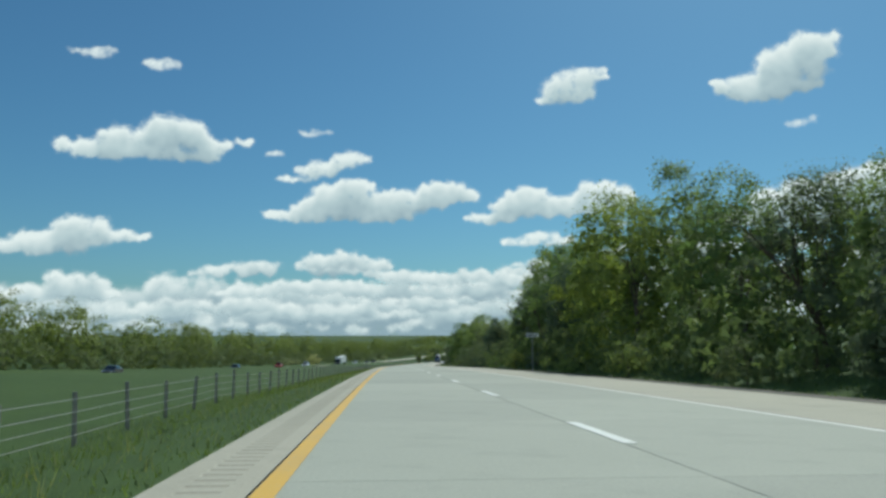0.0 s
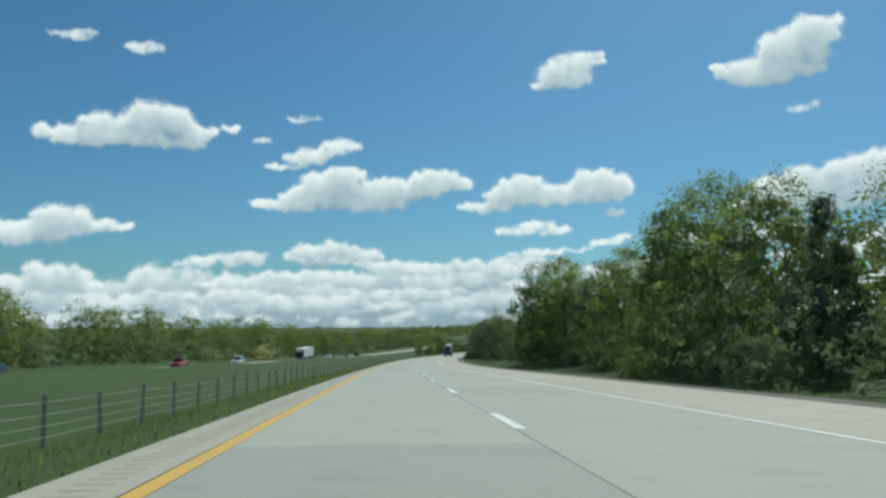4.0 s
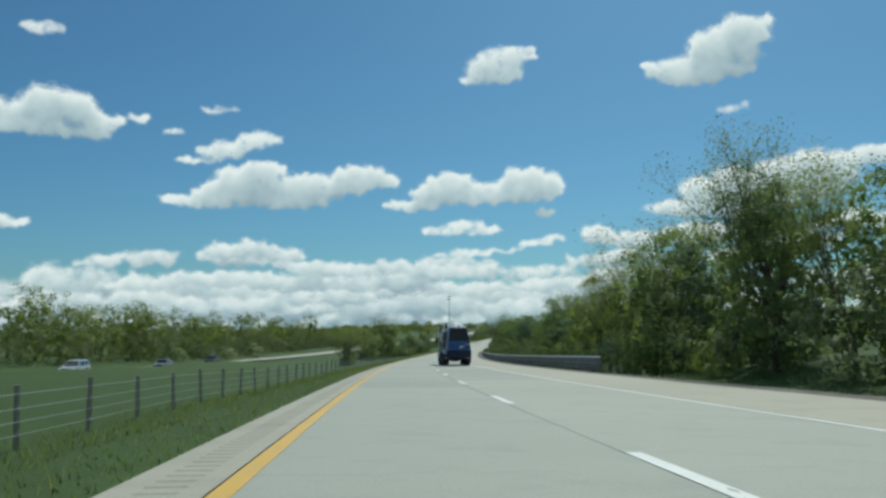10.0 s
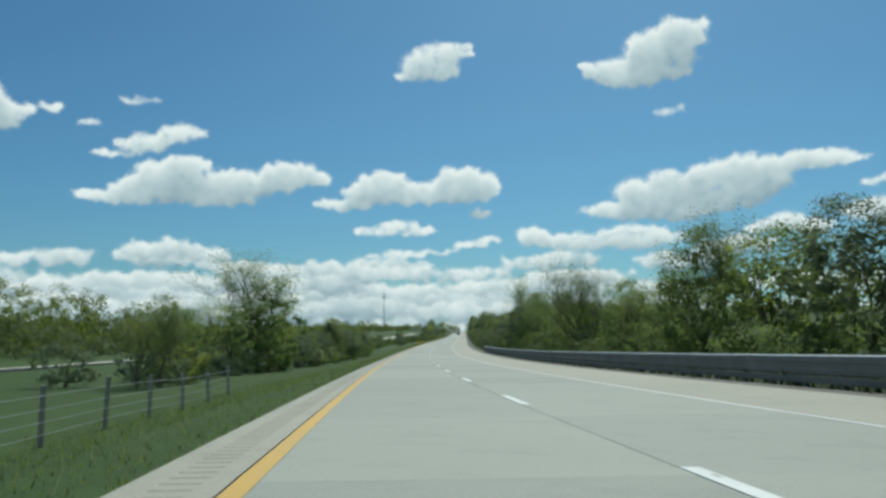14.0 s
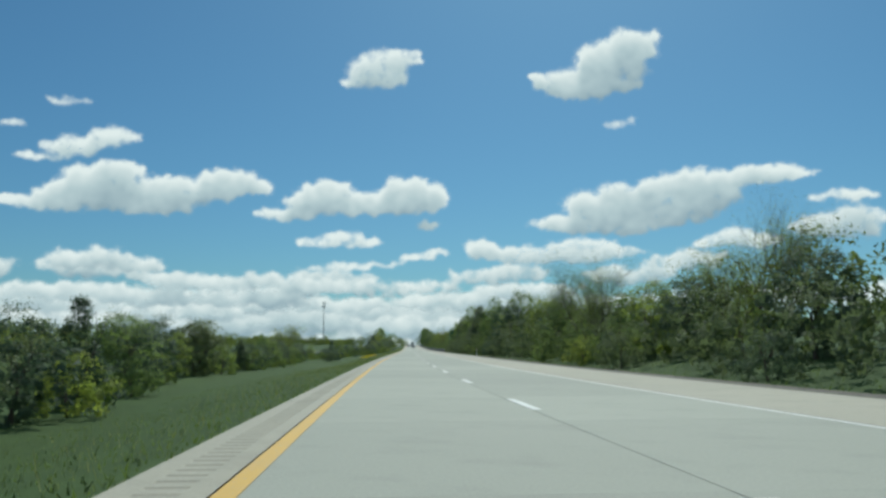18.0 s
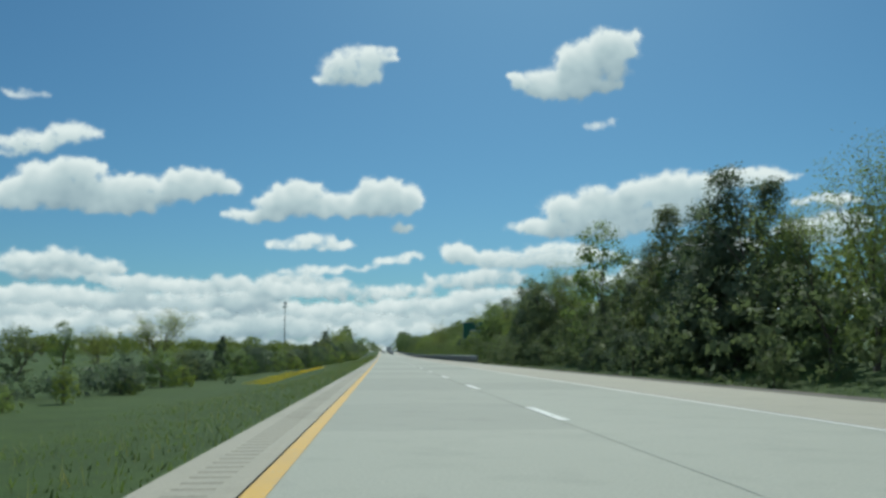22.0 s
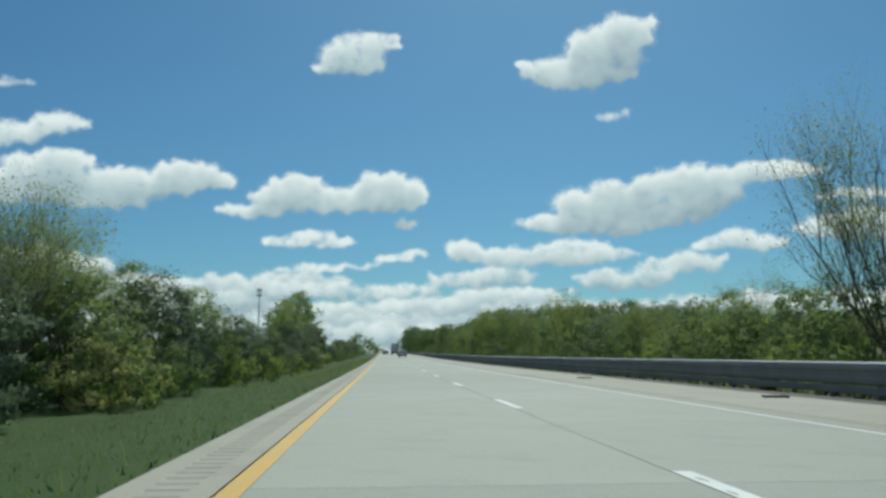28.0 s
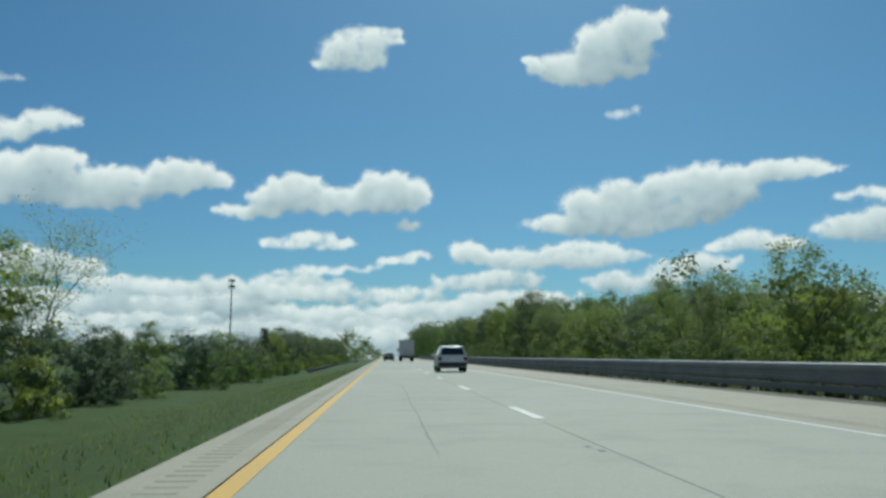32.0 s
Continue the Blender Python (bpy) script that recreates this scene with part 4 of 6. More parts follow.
def woods(name, label, spots, leaf, per_m, seed, fill=7, material=None):
    """A far wood: crowns of many leaf clumps joined in one mesh. spots: (s, lat, height, width)."""
    tris, nrms = [], []
    for i, (s, lat, h, w) in enumerate(spots):
        p, d, z = crown_points(seed + i, h, w, 0.02, int(28 + 2 * w), int(per_m * w * h), False, fill)
        q, n = leaves(p, d, sized(z, leaf), 1, leaf * 0.3, seed + i)
        tris.append(q + np.array(at(s, lat, up_at(s, lat))))
        nrms.append(n)
    return tagged(new(name, crown_mesh(name, np.concatenate(tris), np.concatenate(nrms), material or LEAF_FAR)), label, "woods", kind="stuff")


wr = random.Random(5)
# behind the first trees on the right
woods("woods", "dense spring woodland behind the roadside trees",
      [(s + wr.uniform(-3, 3), wr.uniform(21, 28), edge_height(s) * wr.uniform(0.7, 0.95), wr.uniform(7, 10)) for s in range(-30, 1300, 5)], 0.17, 2.4, 1000)
woods("woods", "dense saplings and crowns filling the wood's edge",
      [(s + wr.uniform(-2, 2), max(edge_lat(s) + 3.5, 18.5) + wr.uniform(0, 2.5), edge_height(s) * wr.uniform(0.6, 0.92), wr.uniform(5, 7)) for s in range(-30, 1300, 4)], 0.115, 6.5, 1200, 12)
# shady stretches take the dark leaf colour in place of shade
for dim, coat, words in ((False, LEAF_FAR, "leafy undergrowth and saplings along the wood's edge"), (True, LEAF_DARK, "undergrowth below the cedars at the wood's edge, leaves darkened for shade")):
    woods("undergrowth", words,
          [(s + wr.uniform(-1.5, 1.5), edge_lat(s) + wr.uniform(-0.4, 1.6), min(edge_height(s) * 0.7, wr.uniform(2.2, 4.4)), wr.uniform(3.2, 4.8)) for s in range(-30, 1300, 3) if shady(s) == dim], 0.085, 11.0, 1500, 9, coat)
woods("undergrowth", "leafy thicket filling the median",
      [(s + wr.uniform(-2, 2), left_lat(s) - wr.uniform(1.4, 5.5), wr.uniform(1.3, 2.6) * (0.62 if 704 < s < 742 else 1), wr.uniform(3.0, 4.6)) for s in range(477, 1300, 3)], 0.085, 14.0, 1700, 9, LEAF_DARK)
# across the other carriageway
woods("woods", "broadleaf wood beyond the opposite carriageway",
      [(s + wr.uniform(-4, 4), wr.uniform(-72, -58), wr.uniform(9.5, 14) if s < 640 else wr.uniform(5, 7.5), wr.uniform(8, 13)) for s in range(20, 780, 5)], 0.2, 4.0, 3000, 12)
woods("undergrowth", "low leafy edge of the wood beyond the opposite carriageway",
      [(s + wr.uniform(-3, 3), wr.uniform(-57, -52), wr.uniform(3, 8) if s < 640 else wr.uniform(2.5, 5), wr.uniform(5, 8)) for s in range(60, 780, 5)] + [(384, -58, 16, 8)], 0.15, 5.0, 3500, 12, LEAF_DARK)
woods("woods", "far band of woodland trees across the valley",
      [(s + wr.uniform(-12, 12), wr.uniform(-190, -90), wr.uniform(9, 17) if s < 600 else wr.uniform(6, 9), wr.uniform(12, 18)) for s in range(60, 1900, 9)], 0.3, 2.4, 4000, 10)
woods("woods", "wooded ridge beyond the highway",
      [(wr.uniform(1060, 1900), wr.uniform(30, 190), wr.uniform(9, 14), wr.uniform(11, 15)) for _ in range(270)], 0.35, 2.0, 6000, 9)
# the far end, where the road bends away
woods("woods", "tall wood beside the far stretch of highway",
      [(s + wr.uniform(-3, 3), wr.uniform(17.5, 27), float(np.interp(s, [1180, 1300, 1450, 1700], [11, 15, 20, 25])) * wr.uniform(0.8, 1.0), wr.uniform(9, 12)) for s in range(1180, 1720, 5)], 0.3, 1.8, 7000, 9)
woods("woods", "wooded hillside closing the view ahead",
      [(1320 + wr.uniform(0, 800), lat + wr.uniform(-6, 6), wr.uniform(9, 14), wr.uniform(12, 18)) for lat in [*range(-150, -12, 9), *range(22, 240, 9)] for _ in (0, 1)], 0.4, 2.0, 5000, 9)

# ---- fence along the median ----
fence = tagged(new("fence"), "wire fence on weathered posts along the grassy median", "fence")
bm = bmesh.new()
bmesh.ops.create_cone(bm, cap_ends=True, segments=8, radius1=0.062, radius2=0.057, depth=1.45, matrix=Matrix.Translation((0, 0, 0.52)))
post_mesh = bpy.data.meshes.new("post")
bm.to_mesh(post_mesh)
bm.free()
post_mesh.materials.append(POSTWOOD)
FENCE = -5.9
k, s = 0, -20.0
while s < 470:
    ob = part("post", post_mesh, POSTWOOD, fence)
    ob.matrix_world = Matrix.Translation(at(s, FENCE, up_at(s, FENCE))) @ Matrix.Rotation(wr.uniform(-0.05, 0.05), 4, "X") @ Matrix.Rotation(wr.uniform(-0.05, 0.05), 4, "Y") @ Matrix.Diagonal((1, 1, wr.uniform(0.93, 1.06), 1))
    s += 3.7
for up in (0.3, 0.55, 0.8, 1.08):
    vv, ff = [], []
    prev = None
    for s in np.arange(-20, 470, 3.7):
        p = at(s, FENCE + 0.07, up_at(s, FENCE) + up)
        if prev is not None:
            tube(vv, ff, prev, p, 0.011, 0.011, 3)
        prev = p
    part("wire", mesh_of("wire", vv, ff, WIRE), WIRE, fence, "thin fence wire")

# ---- guardrails ----
W_BEAM = [(0.0, 0.30), (-0.02, 0.32), (-0.05, 0.36), (-0.05, 0.44), (-0.025, 0.49), (-0.025, 0.60), (-0.05, 0.65), (-0.05, 0.73), (-0.02, 0.78), (0.0, 0.80)]


def guardrail(s0, s1, lat, base=0.0):
    rail = tagged(new("guardrail"), "galvanised steel guardrail on posts beside the shoulder", "guardrail", group="guardrails")
    prof = [(lat + a, b + base) for a, b in W_BEAM]
    back = [(lat + a + 0.008, b + base) for a, b in reversed(W_BEAM)]
    part("beam", sweep("beam", prof + back + prof[:1], [float(v) for v in np.arange(s0, s1, 4)], RAIL_SHADED_STEEL, False), RAIL_SHADED_STEEL, rail, "corrugated steel beam, colour darkened for its shaded face")
    part("top_edge", sweep("top_edge", [(lat - 0.03, 0.80 + base), (lat - 0.03, 0.805 + base), (lat + 0.0, 0.84 + base), (lat + 0.02, 0.84 + base), (lat + 0.02, 0.80 + base)], [float(v) for v in np.arange(s0, s1, 4)], GLINT_STEEL, False), GLINT_STEEL, rail, "upper rolled edge with a sun glint painted in")
    # added strip in the shaded steel, carries the dark band down to the ground
    part("rub_rail", sweep("rub_rail", [(lat - 0.03, 0.27 + base), (lat - 0.045, 0.24 + base), (lat - 0.045, 0.12 + base), (lat - 0.03, 0.09 + base), (lat + 0.01, 0.09 + base), (lat + 0.01, 0.27 + base)], [float(v) for v in np.arange(s0, s1, 4)], RAIL_SHADED_STEEL, False), RAIL_SHADED_STEEL, rail, "added low dark strip closing the gap below the beam")
    bm = bmesh.new()
    box(bm, 0.03, -0.05, -0.6, 0.05, 0.05, 0.74)
    box(bm, 0.03, -0.05, -0.6, 0.16, -0.042, 0.74)
    box(bm, 0.14, -0.05, -0.6, 0.16, 0.05, 0.74)
    me = bpy.data.meshes.new("rail_post")
    bm.to_mesh(me)
    bm.free()
    me.materials.append(STEEL)
    for s in np.arange(s0 + 1, s1 - 1, 1.95):
        ob = part("rail_post", me, STEEL, rail)
        ob.matrix_world = along(float(s), lat, base)
    return rail


guardrail(348, 566, 12.3)
guardrail(788, 1290, 12.3)
guardrail(1113, 1300, -8.0, -1.38)
guardrail(456, 604, -35.2, -1.4)

# ---- opposite carriageway ----
far_road = tagged(new("road_opposite"), "opposite concrete carriageway across the median", "road", kind="structure")
part("pavement", sweep("pavement", [(-48, -1.6), (-47.9, -1.12), (-36.1, -1.12), (-36, -1.6)], [*range(-390, 1320, 8)], SHOULDER), SHOULDER, far_road)
part("white_line", sweep("white_line", [(-38.9, -1.11), (-38.75, -1.11)], [*range(-390, 1320, 8)], WHITE), WHITE, far_road)

# ---- shaping helpers for vehicles ----


def prism(bm, outline, x0, x1, bevel=0.0, taper=None):
    """An outline [(y, z)] drawn across from x0 to x1; taper(y, z) scales x."""
    vs = []
    for x in (x0, x1):
        vs.append([bm.verts.new((x * (taper(y, z) if taper else 1), y, z)) for y, z in outline])
    n = len(outline)
    fs = [bm.faces.new(vs[0]), bm.faces.new(list(reversed(vs[1])))]
    for i in range(n):
        j = (i + 1) % n
        fs.append(bm.faces.new((vs[0][j], vs[0][i], vs[1][i], vs[1][j])))
    bmesh.ops.recalc_face_normals(bm, faces=fs)
    if bevel:
        es = list({e for f in fs for e in f.edges})
        bmesh.ops.bevel(bm, geom=es, offset=bevel, segments=2, affect="EDGES", profile=0.6, clamp_overlap=True)
    return bm


def lathe(profile, sides=28, axis="X"):
    """A turned body from [(along, radius)]."""
    bm = bmesh.new()
    rings = []
    for a, r in profile:
        ring = []
        for k in range(sides):
            t = 2 * math.pi * k / sides
            c, s = math.cos(t) * r, math.sin(t) * r
            ring.append(bm.verts.new({"X": (a, c, s), "Y": (c, a, s), "Z": (c, s, a)}[axis]))
        rings.append(ring)
    for p, q in zip(rings, rings[1:]):
        for k in range(sides):
            j = (k + 1) % sides
            f = bm.faces.new((p[k], p[j], q[j], q[k]))
            f.smooth = True
    bm.faces.new(rings[0])
    bm.faces.new(list(reversed(rings[-1])))
    bmesh.ops.recalc_face_normals(bm, faces=bm.faces)
    return bm


def pipe(points, radius, sides=8):
    """A bent bar through points."""
    bm = bmesh.new()
    pts = [Vector(p) for p in points]
    rings = []
    for i, p in enumerate(pts):
        d = (pts[min(i + 1, len(pts) - 1)] - pts[max(i - 1, 0)]).normalized()
        q = d.to_track_quat("Z", "Y")
        rings.append([bm.verts.new(p + q @ Vector((math.cos(2 * math.pi * k / sides) * radius, math.sin(2 * math.pi * k / sides) * radius, 0))) for k in range(sides)])
    for a, b in zip(rings, rings[1:]):
        for k in range(sides):
            j = (k + 1) % sides
            bm.faces.new((a[k], a[j], b[j], b[k])).smooth = True
    bm.faces.new(rings[0])
    bm.faces.new(list(reversed(rings[-1])))
    bmesh.ops.recalc_face_normals(bm, faces=bm.faces)
    return bm


def slab_box(*a, bevel=0.01):
    return box(bmesh.new(), *a, bevel)


TYRE = plain("tyre_rubber", (0.022, 0.022, 0.023), 0.85, dirt=0.6, scale=4, bump=0.3)
RIM = plain("wheel_steel", (0.22, 0.22, 0.225), 0.55, 0.4, dirt=0.6, scale=4)
GLASS = Nodes("dark_glass").done((0.012, 0.016, 0.018), 0.06, 0.0, Coat_Weight=0.6)
# truck blue darkened in its colour for the shade at the low rear
SHADED_BLUE = plain("shaded_truck_blue", (0.010, 0.026, 0.075), 0.5, dirt=0.5, scale=1.5)
TRUCK_BLUE = plain("truck_blue", (0.03, 0.092, 0.27), 0.38, dirt=0.35, scale=1.5)
# lighter panel blue that also holds the sheen of the lit side
PALE_BLUE = plain("pale_blue_sheen_panel", (0.16, 0.23, 0.36), 0.4, dirt=0.35)
DRUM_GREY = plain("drum_paint", (0.48, 0.49, 0.49), 0.5, dirt=0.5, scale=1.3)
DARK_STEEL = plain("sooty_steel", (0.10, 0.105, 0.11), 0.6, 0.4, dirt=0.5)
BLACK = plain("black_plastic", (0.018, 0.018, 0.02), 0.6, dirt=0.4)
CHROME = plain("bright_plate", (0.75, 0.76, 0.77), 0.22, 0.9, dirt=0.25)
SIGN_WHITE = plain("white_panel", (0.74, 0.75, 0.76), 0.5, dirt=0.25)
BOARD_WHITE = plain("faded_board", (0.46, 0.52, 0.60), 0.5, dirt=0.3)
RED_LENS = Nodes("red_lens").done((0.13, 0.015, 0.012), 0.2, 0.0, Coat_Weight=0.5)
AMBER_LENS = Nodes("amber_lens").done((0.55, 0.18, 0.02), 0.15, 0.0, Coat_Weight=0.5)
CLEAR_LENS = Nodes("clear_lens").done((0.7, 0.72, 0.74), 0.1, 0.2, Coat_Weight=0.6)


def wheel(parent, x, y, radius, width, side):
    """A wheel with its tyre and rim; side -1 is the left of the vehicle."""
    w, r = width / 2, radius
    hub = part("wheel", lathe([(-w * 0.5, r * 0.2), (-w * 0.5, r * 0.5), (w * 0.5, r * 0.5), (w * 0.5, r * 0.2)], 20), RIM, parent)
    hub.location = (x, y, radius)
    prof = [(-w * 0.8, r * 0.58), (-w, r * 0.66), (-w * 0.98, r * 0.86), (-w * 0.82, r * 0.96), (-w * 0.45, r), (-w * 0.42, r * 0.975), (-w * 0.36, r * 0.975), (-w * 0.33, r),
            (w * 0.33, r), (w * 0.36, r * 0.975), (w * 0.42, r * 0.975), (w * 0.45, r), (w * 0.82, r * 0.96), (w * 0.98, r * 0.86), (w, r * 0.66), (w * 0.8, r * 0.58)]
    part("tyre", lathe(prof, 28), TYRE, hub, "black rubber tyre")
    bm = lathe([(side * w * 0.55, r * 0.6), (side * w * 0.9, r * 0.57), (side * w * 0.86, r * 0.5), (side * w * 0.45, r * 0.42), (side * w * 0.5, r * 0.2), (side * w * 0.9, r * 0.16), (side * w * 0.92, r * 0.05)], 24)
    part("rim", bm, RIM, hub, "steel wheel rim")
    return hub


def bars(parent, x, y, z, length, height, rows, material, axis="Y", gaps=(0.3, 0.62)):
    """Unreadable writing as plain bars on a panel."""
    for i in range(rows):
        zz = z - i * height * 1.7
        cuts = (0.0, *gaps, 1.0)
        for a, b in zip(cuts, cuts[1:]):
            lo, hi = a * length, b * length - 0.03
            bm = slab_box(x, y + lo, zz, x + 0.006, y + hi, zz + height, bevel=0.001) if axis == "Y" else slab_box(x + lo, y, zz, x + hi, y + 0.006, zz + height, bevel=0.001)
            part("letter_bar", bm, material, parent)


# ---- the concrete mixer in the right lane ----


def mixer_truck():
    t = tagged(new("concrete_mixer_truck"), "blue front-discharge concrete mixer truck with a dusty grey drum", "truck")
    part("chassis", slab_box(-0.45, -6.6, 0.72, 0.45, 1.5, 1.05, bevel=0.03), BLACK, t, "dark steel chassis")
    for y in (0.0, -2.05, -3.35, -4.65):
        part("axle", lathe([(-1.0, 0.09), (-0.3, 0.1), (-0.2, 0.2), (0.2, 0.2), (0.3, 0.1), (1.0, 0.09)], 12), BLACK, t).location = (0, y, 0.54)
        for side in (-1, 1):
            wd = 0.42 if y > -3 else 0.56
            wheel(t, side * (1.27 - wd / 2), y, 0.54, wd, side)
    for side in (-1, 1):
        part("deck_rail", slab_box(side * 1.12 if side > 0 else -1.27, -5.4, 1.28, 1.27 if side > 0 else -1.12, -0.75, 1.46, bevel=0.02), TRUCK_BLUE, t, "blue steel deck rail over the wheels")
        bm = bmesh.new()
        prism(bm, [(-5.4, 1.47), (-5.98, 1.43), (-6.1, 1.08), (-6.08, 1.06), (-5.94, 1.39), (-5.4, 1.43)], side * 0.72, side * 1.27, 0.006)
        part("mudguard", bm, CHROME, t, "bright metal mudguard plate")
        part("mud_flap", slab_box(min(side * 0.7, side * 1.25), -5.72, 0.28, max(side * 0.7, side * 1.25), -5.69, 1.25, bevel=0.004), BLACK, t)
    part("deck", slab_box(-1.1, -5.4, 1.2, 1.1, -0.6, 1.32, bevel=0.02), BLACK, t, "dark deck plates")
    # drum, tilted up towards the front
    prof = [(-3.15, 0.38), (-3.1, 0.66), (-2.75, 1.02), (-2.2, 1.24), (-1.6, 1.31), (-0.9, 1.28), (0.4, 1.13), (1.7, 0.90), (2.05, 0.86), (2.06, 0.91), (2.22, 0.91), (2.23, 0.84), (3.1, 0.74), (3.12, 0.62), (2.9, 0.56)]
    drum = part("drum", lathe(prof, 48, "Y"), DRUM_GREY, t, "pale grey mixing drum with dust stains")
    drum.location = (0, -1.95, 2.76)
    drum.rotation_euler = (radians(5.5), 0, 0)
    for yy, rr in ((-2.2, 1.245), (-0.9, 1.285), (0.4, 1.135)):
        part("weld_ring", lathe([(yy - 0.02, rr - 0.01), (yy - 0.015, rr + 0.008), (yy + 0.015, rr + 0.008), (yy + 0.02, rr - 0.01)], 48, "Y"), DRUM_GREY, drum)
    part("hatch", slab_box(-1.32, -1.2, -0.12, -1.25, -0.85, 0.22, bevel=0.02), DRUM_GREY, drum, "bolted hatch plate on the drum")
    for side in (-1, 1):
        bm = bmesh.new()
        prism(bm, [(-0.2, 1.3), (0.55, 1.3), (0.5, 2.6), (0.3, 2.75), (0.1, 2.6)], side * 0.78, side * 0.9, 0.015)
        part("drum_stand", bm, TRUCK_BLUE, t)
    bm = bmesh.new()
    prism(bm, [(-5.6, 1.3), (-4.7, 1.3), (-4.9, 2.3), (-5.2, 2.5), (-5.5, 2.3)], -0.7, 0.7, 0.03)
    part("drive_pedestal", bm, BLACK, t)
    # exhaust and tank on the left side
    tank = part("exhaust_filter", lathe([(1.62, 0.25), (1.65, 0.33), (2.0, 0.33), (2.01, 0.345), (2.06, 0.345), (2.07, 0.33), (2.5, 0.33), (2.51, 0.345), (2.56, 0.345), (2.57, 0.33), (2.95, 0.33), (3.0, 0.26), (3.05, 0.12)], 24, "Z"), DARK_STEEL, t, "tall dark exhaust filter can")
    tank.location = (-0.92, -4.85, 0)
    pipe_ob = part("exhaust_pipe", pipe([(0, 0, 3.0), (0, 0, 3.4), (0, -0.02, 3.48), (0.02, -0.07, 3.58), (0.03, -0.16, 3.64)], 0.085, 14), BLACK, t, "dark curved exhaust pipe")
    pipe_ob.location = (-0.92, -4.85, 0)
    part("step_guard", slab_box(-1.25, -4.5, 1.46, -1.19, -3.95, 1.75, bevel=0.01), CHROME, t)
    part("tank_bracket", slab_box(-1.12, -4.5, 1.46, -1.05, -4.42, 2.95, bevel=0.01), DRUM_GREY, t, "pale perforated upright")
    for z in (1.7, 2.0, 2.3, 2.6):
        part("bracket_slot", slab_box(-1.125, -4.48, z, -1.118, -4.44, z + 0.18, bevel=0.002), BLACK, t)
    part("water_tank", lathe([(-4.0, 0.2), (-3.97, 0.27), (-2.6, 0.27), (-2.57, 0.2)], 20, "Y"), DRUM_GREY, t, "grey water tank").location = (0.95, 0.6, 1.75)
    # engine hood at the back
    outline = [(-7.75, 1.32), (-5.55, 1.32), (-5.45, 2.2), (-5.6, 3.02), (-6.0, 3.34), (-7.05, 3.42), (-7.25, 3.36), (-7.62, 2.35), (-7.8, 1.95)]
    bm = bmesh.new()
    lean = lambda y, z: 1 - 0.15 * max(0, z - 1.9)
    prism(bm, outline, -0.99, 0.99, 0.11, lean)
    hood = part("engine_hood", bm, TRUCK_BLUE, t, "blue moulded engine hood")
    bm = bmesh.new()
    prism(bm, [(-7.31, 3.28), (-7.72, 2.12), (-7.67, 2.10), (-7.26, 3.26)], -0.93, 0.93, 0.01, lean)
    part("grille_screen", bm, BLACK, hood, "large black mesh screen")
    for x in (-0.6, -0.2, 0.2, 0.6):
        part("marker_light", slab_box(x - 0.07, -7.28, 3.31, x + 0.07, -7.24, 3.355, bevel=0.01), SIGN_WHITE, hood)
    part("rear_panel", slab_box(-0.94, -7.84, 1.35, 0.94, -7.76, 1.92, bevel=0.03), TRUCK_BLUE, hood)
    for x, m in ((-0.62, RED_LENS), (0.62, RED_LENS), (0.84, RED_LENS)):
        lamp = part("tail_light", lathe([(-0.02, 0.075), (-0.05, 0.07), (-0.06, 0.03)], 16, "Y"), m, hood)
        lamp.location = (x, -7.84, 1.72)
    plate = part("number_plate", slab_box(0.05, -7.86, 1.55, 0.36, -7.845, 1.72, bevel=0.004), SIGN_WHITE, hood, "small pale number plate")
    bars(plate, 0.09, -7.866, 1.61, 0.24, 0.06, 1, BLACK, "X", (0.5,))
    bars(hood, 0.55, -7.846, 1.84, 0.38, 0.06, 1, SIGN_WHITE, "X", (0.4,))
    part("beacon", lathe([(3.42, 0.09), (3.45, 0.085), (3.58, 0.075), (3.6, 0.04)], 16, "Z"), AMBER_LENS, hood, "amber roof beacon").location = (0.1, -6.7, 0)
    # company board on the hood's side, as plain shapes
    for side in (-1, 1):
        bm = bmesh.new()
        prism(bm, [(-6.95, 2.33), (-6.02, 2.33), (-6.05, 2.94), (-6.93, 3.0)], side * 0.995, side * 1.01, 0.004, lean)
        board = part("company_board", bm, BOARD_WHITE, hood, "white company board with blue lettering bars")
        for z0, z1 in ((2.70, 2.86), (2.46, 2.62)):
            for y0 in (-6.86, -6.73, -6.6, -6.47, -6.34, -6.21):
                y1 = y0 + 0.09
                bm = bmesh.new()
                prism(bm, [(y0, z0), (y1, z0), (y1, z1), (y0, z1)], side * 1.011, side * 1.018, 0.001, lean)
                part("letter_bar", bm, TRUCK_BLUE, board)
        bm = bmesh.new()
        prism(bm, [(-7.55, 1.42), (-5.62, 1.42), (-5.62, 1.98), (-6.4, 2.08), (-7.55, 1.9)], side * 0.995, side * 1.008, 0.004, lean)
        band = part("light_panel", bm, PALE_BLUE, hood, "pale blue lower side panel, sheen put into its colour")
        for y0, y1 in ((-7.3, -7.05), (-7.0, -6.3), (-6.25, -6.0)):
            bm = bmesh.new()
            prism(bm, [(y0, 1.56), (y1, 1.56), (y1, 1.66), (y0, 1.66)], side * 1.009, side * 1.015, 0.001, lean)
            part("letter_bar", bm, SIGN_WHITE, band)
    part("rear_bumper", slab_box(-1.12, -7.3, 0.66, 1.12, -6.75, 1.33, bevel=0.04), SHADED_BLUE, t, "rear bumper box, truck blue darkened for shade")
    for side in (-1, 1):
        flap = part("rear_flap", slab_box(side * 0.93 - 0.3, -5.95, 0.36, side * 0.93 + 0.3, -5.93, 0.95, bevel=0.004), BLACK, t)
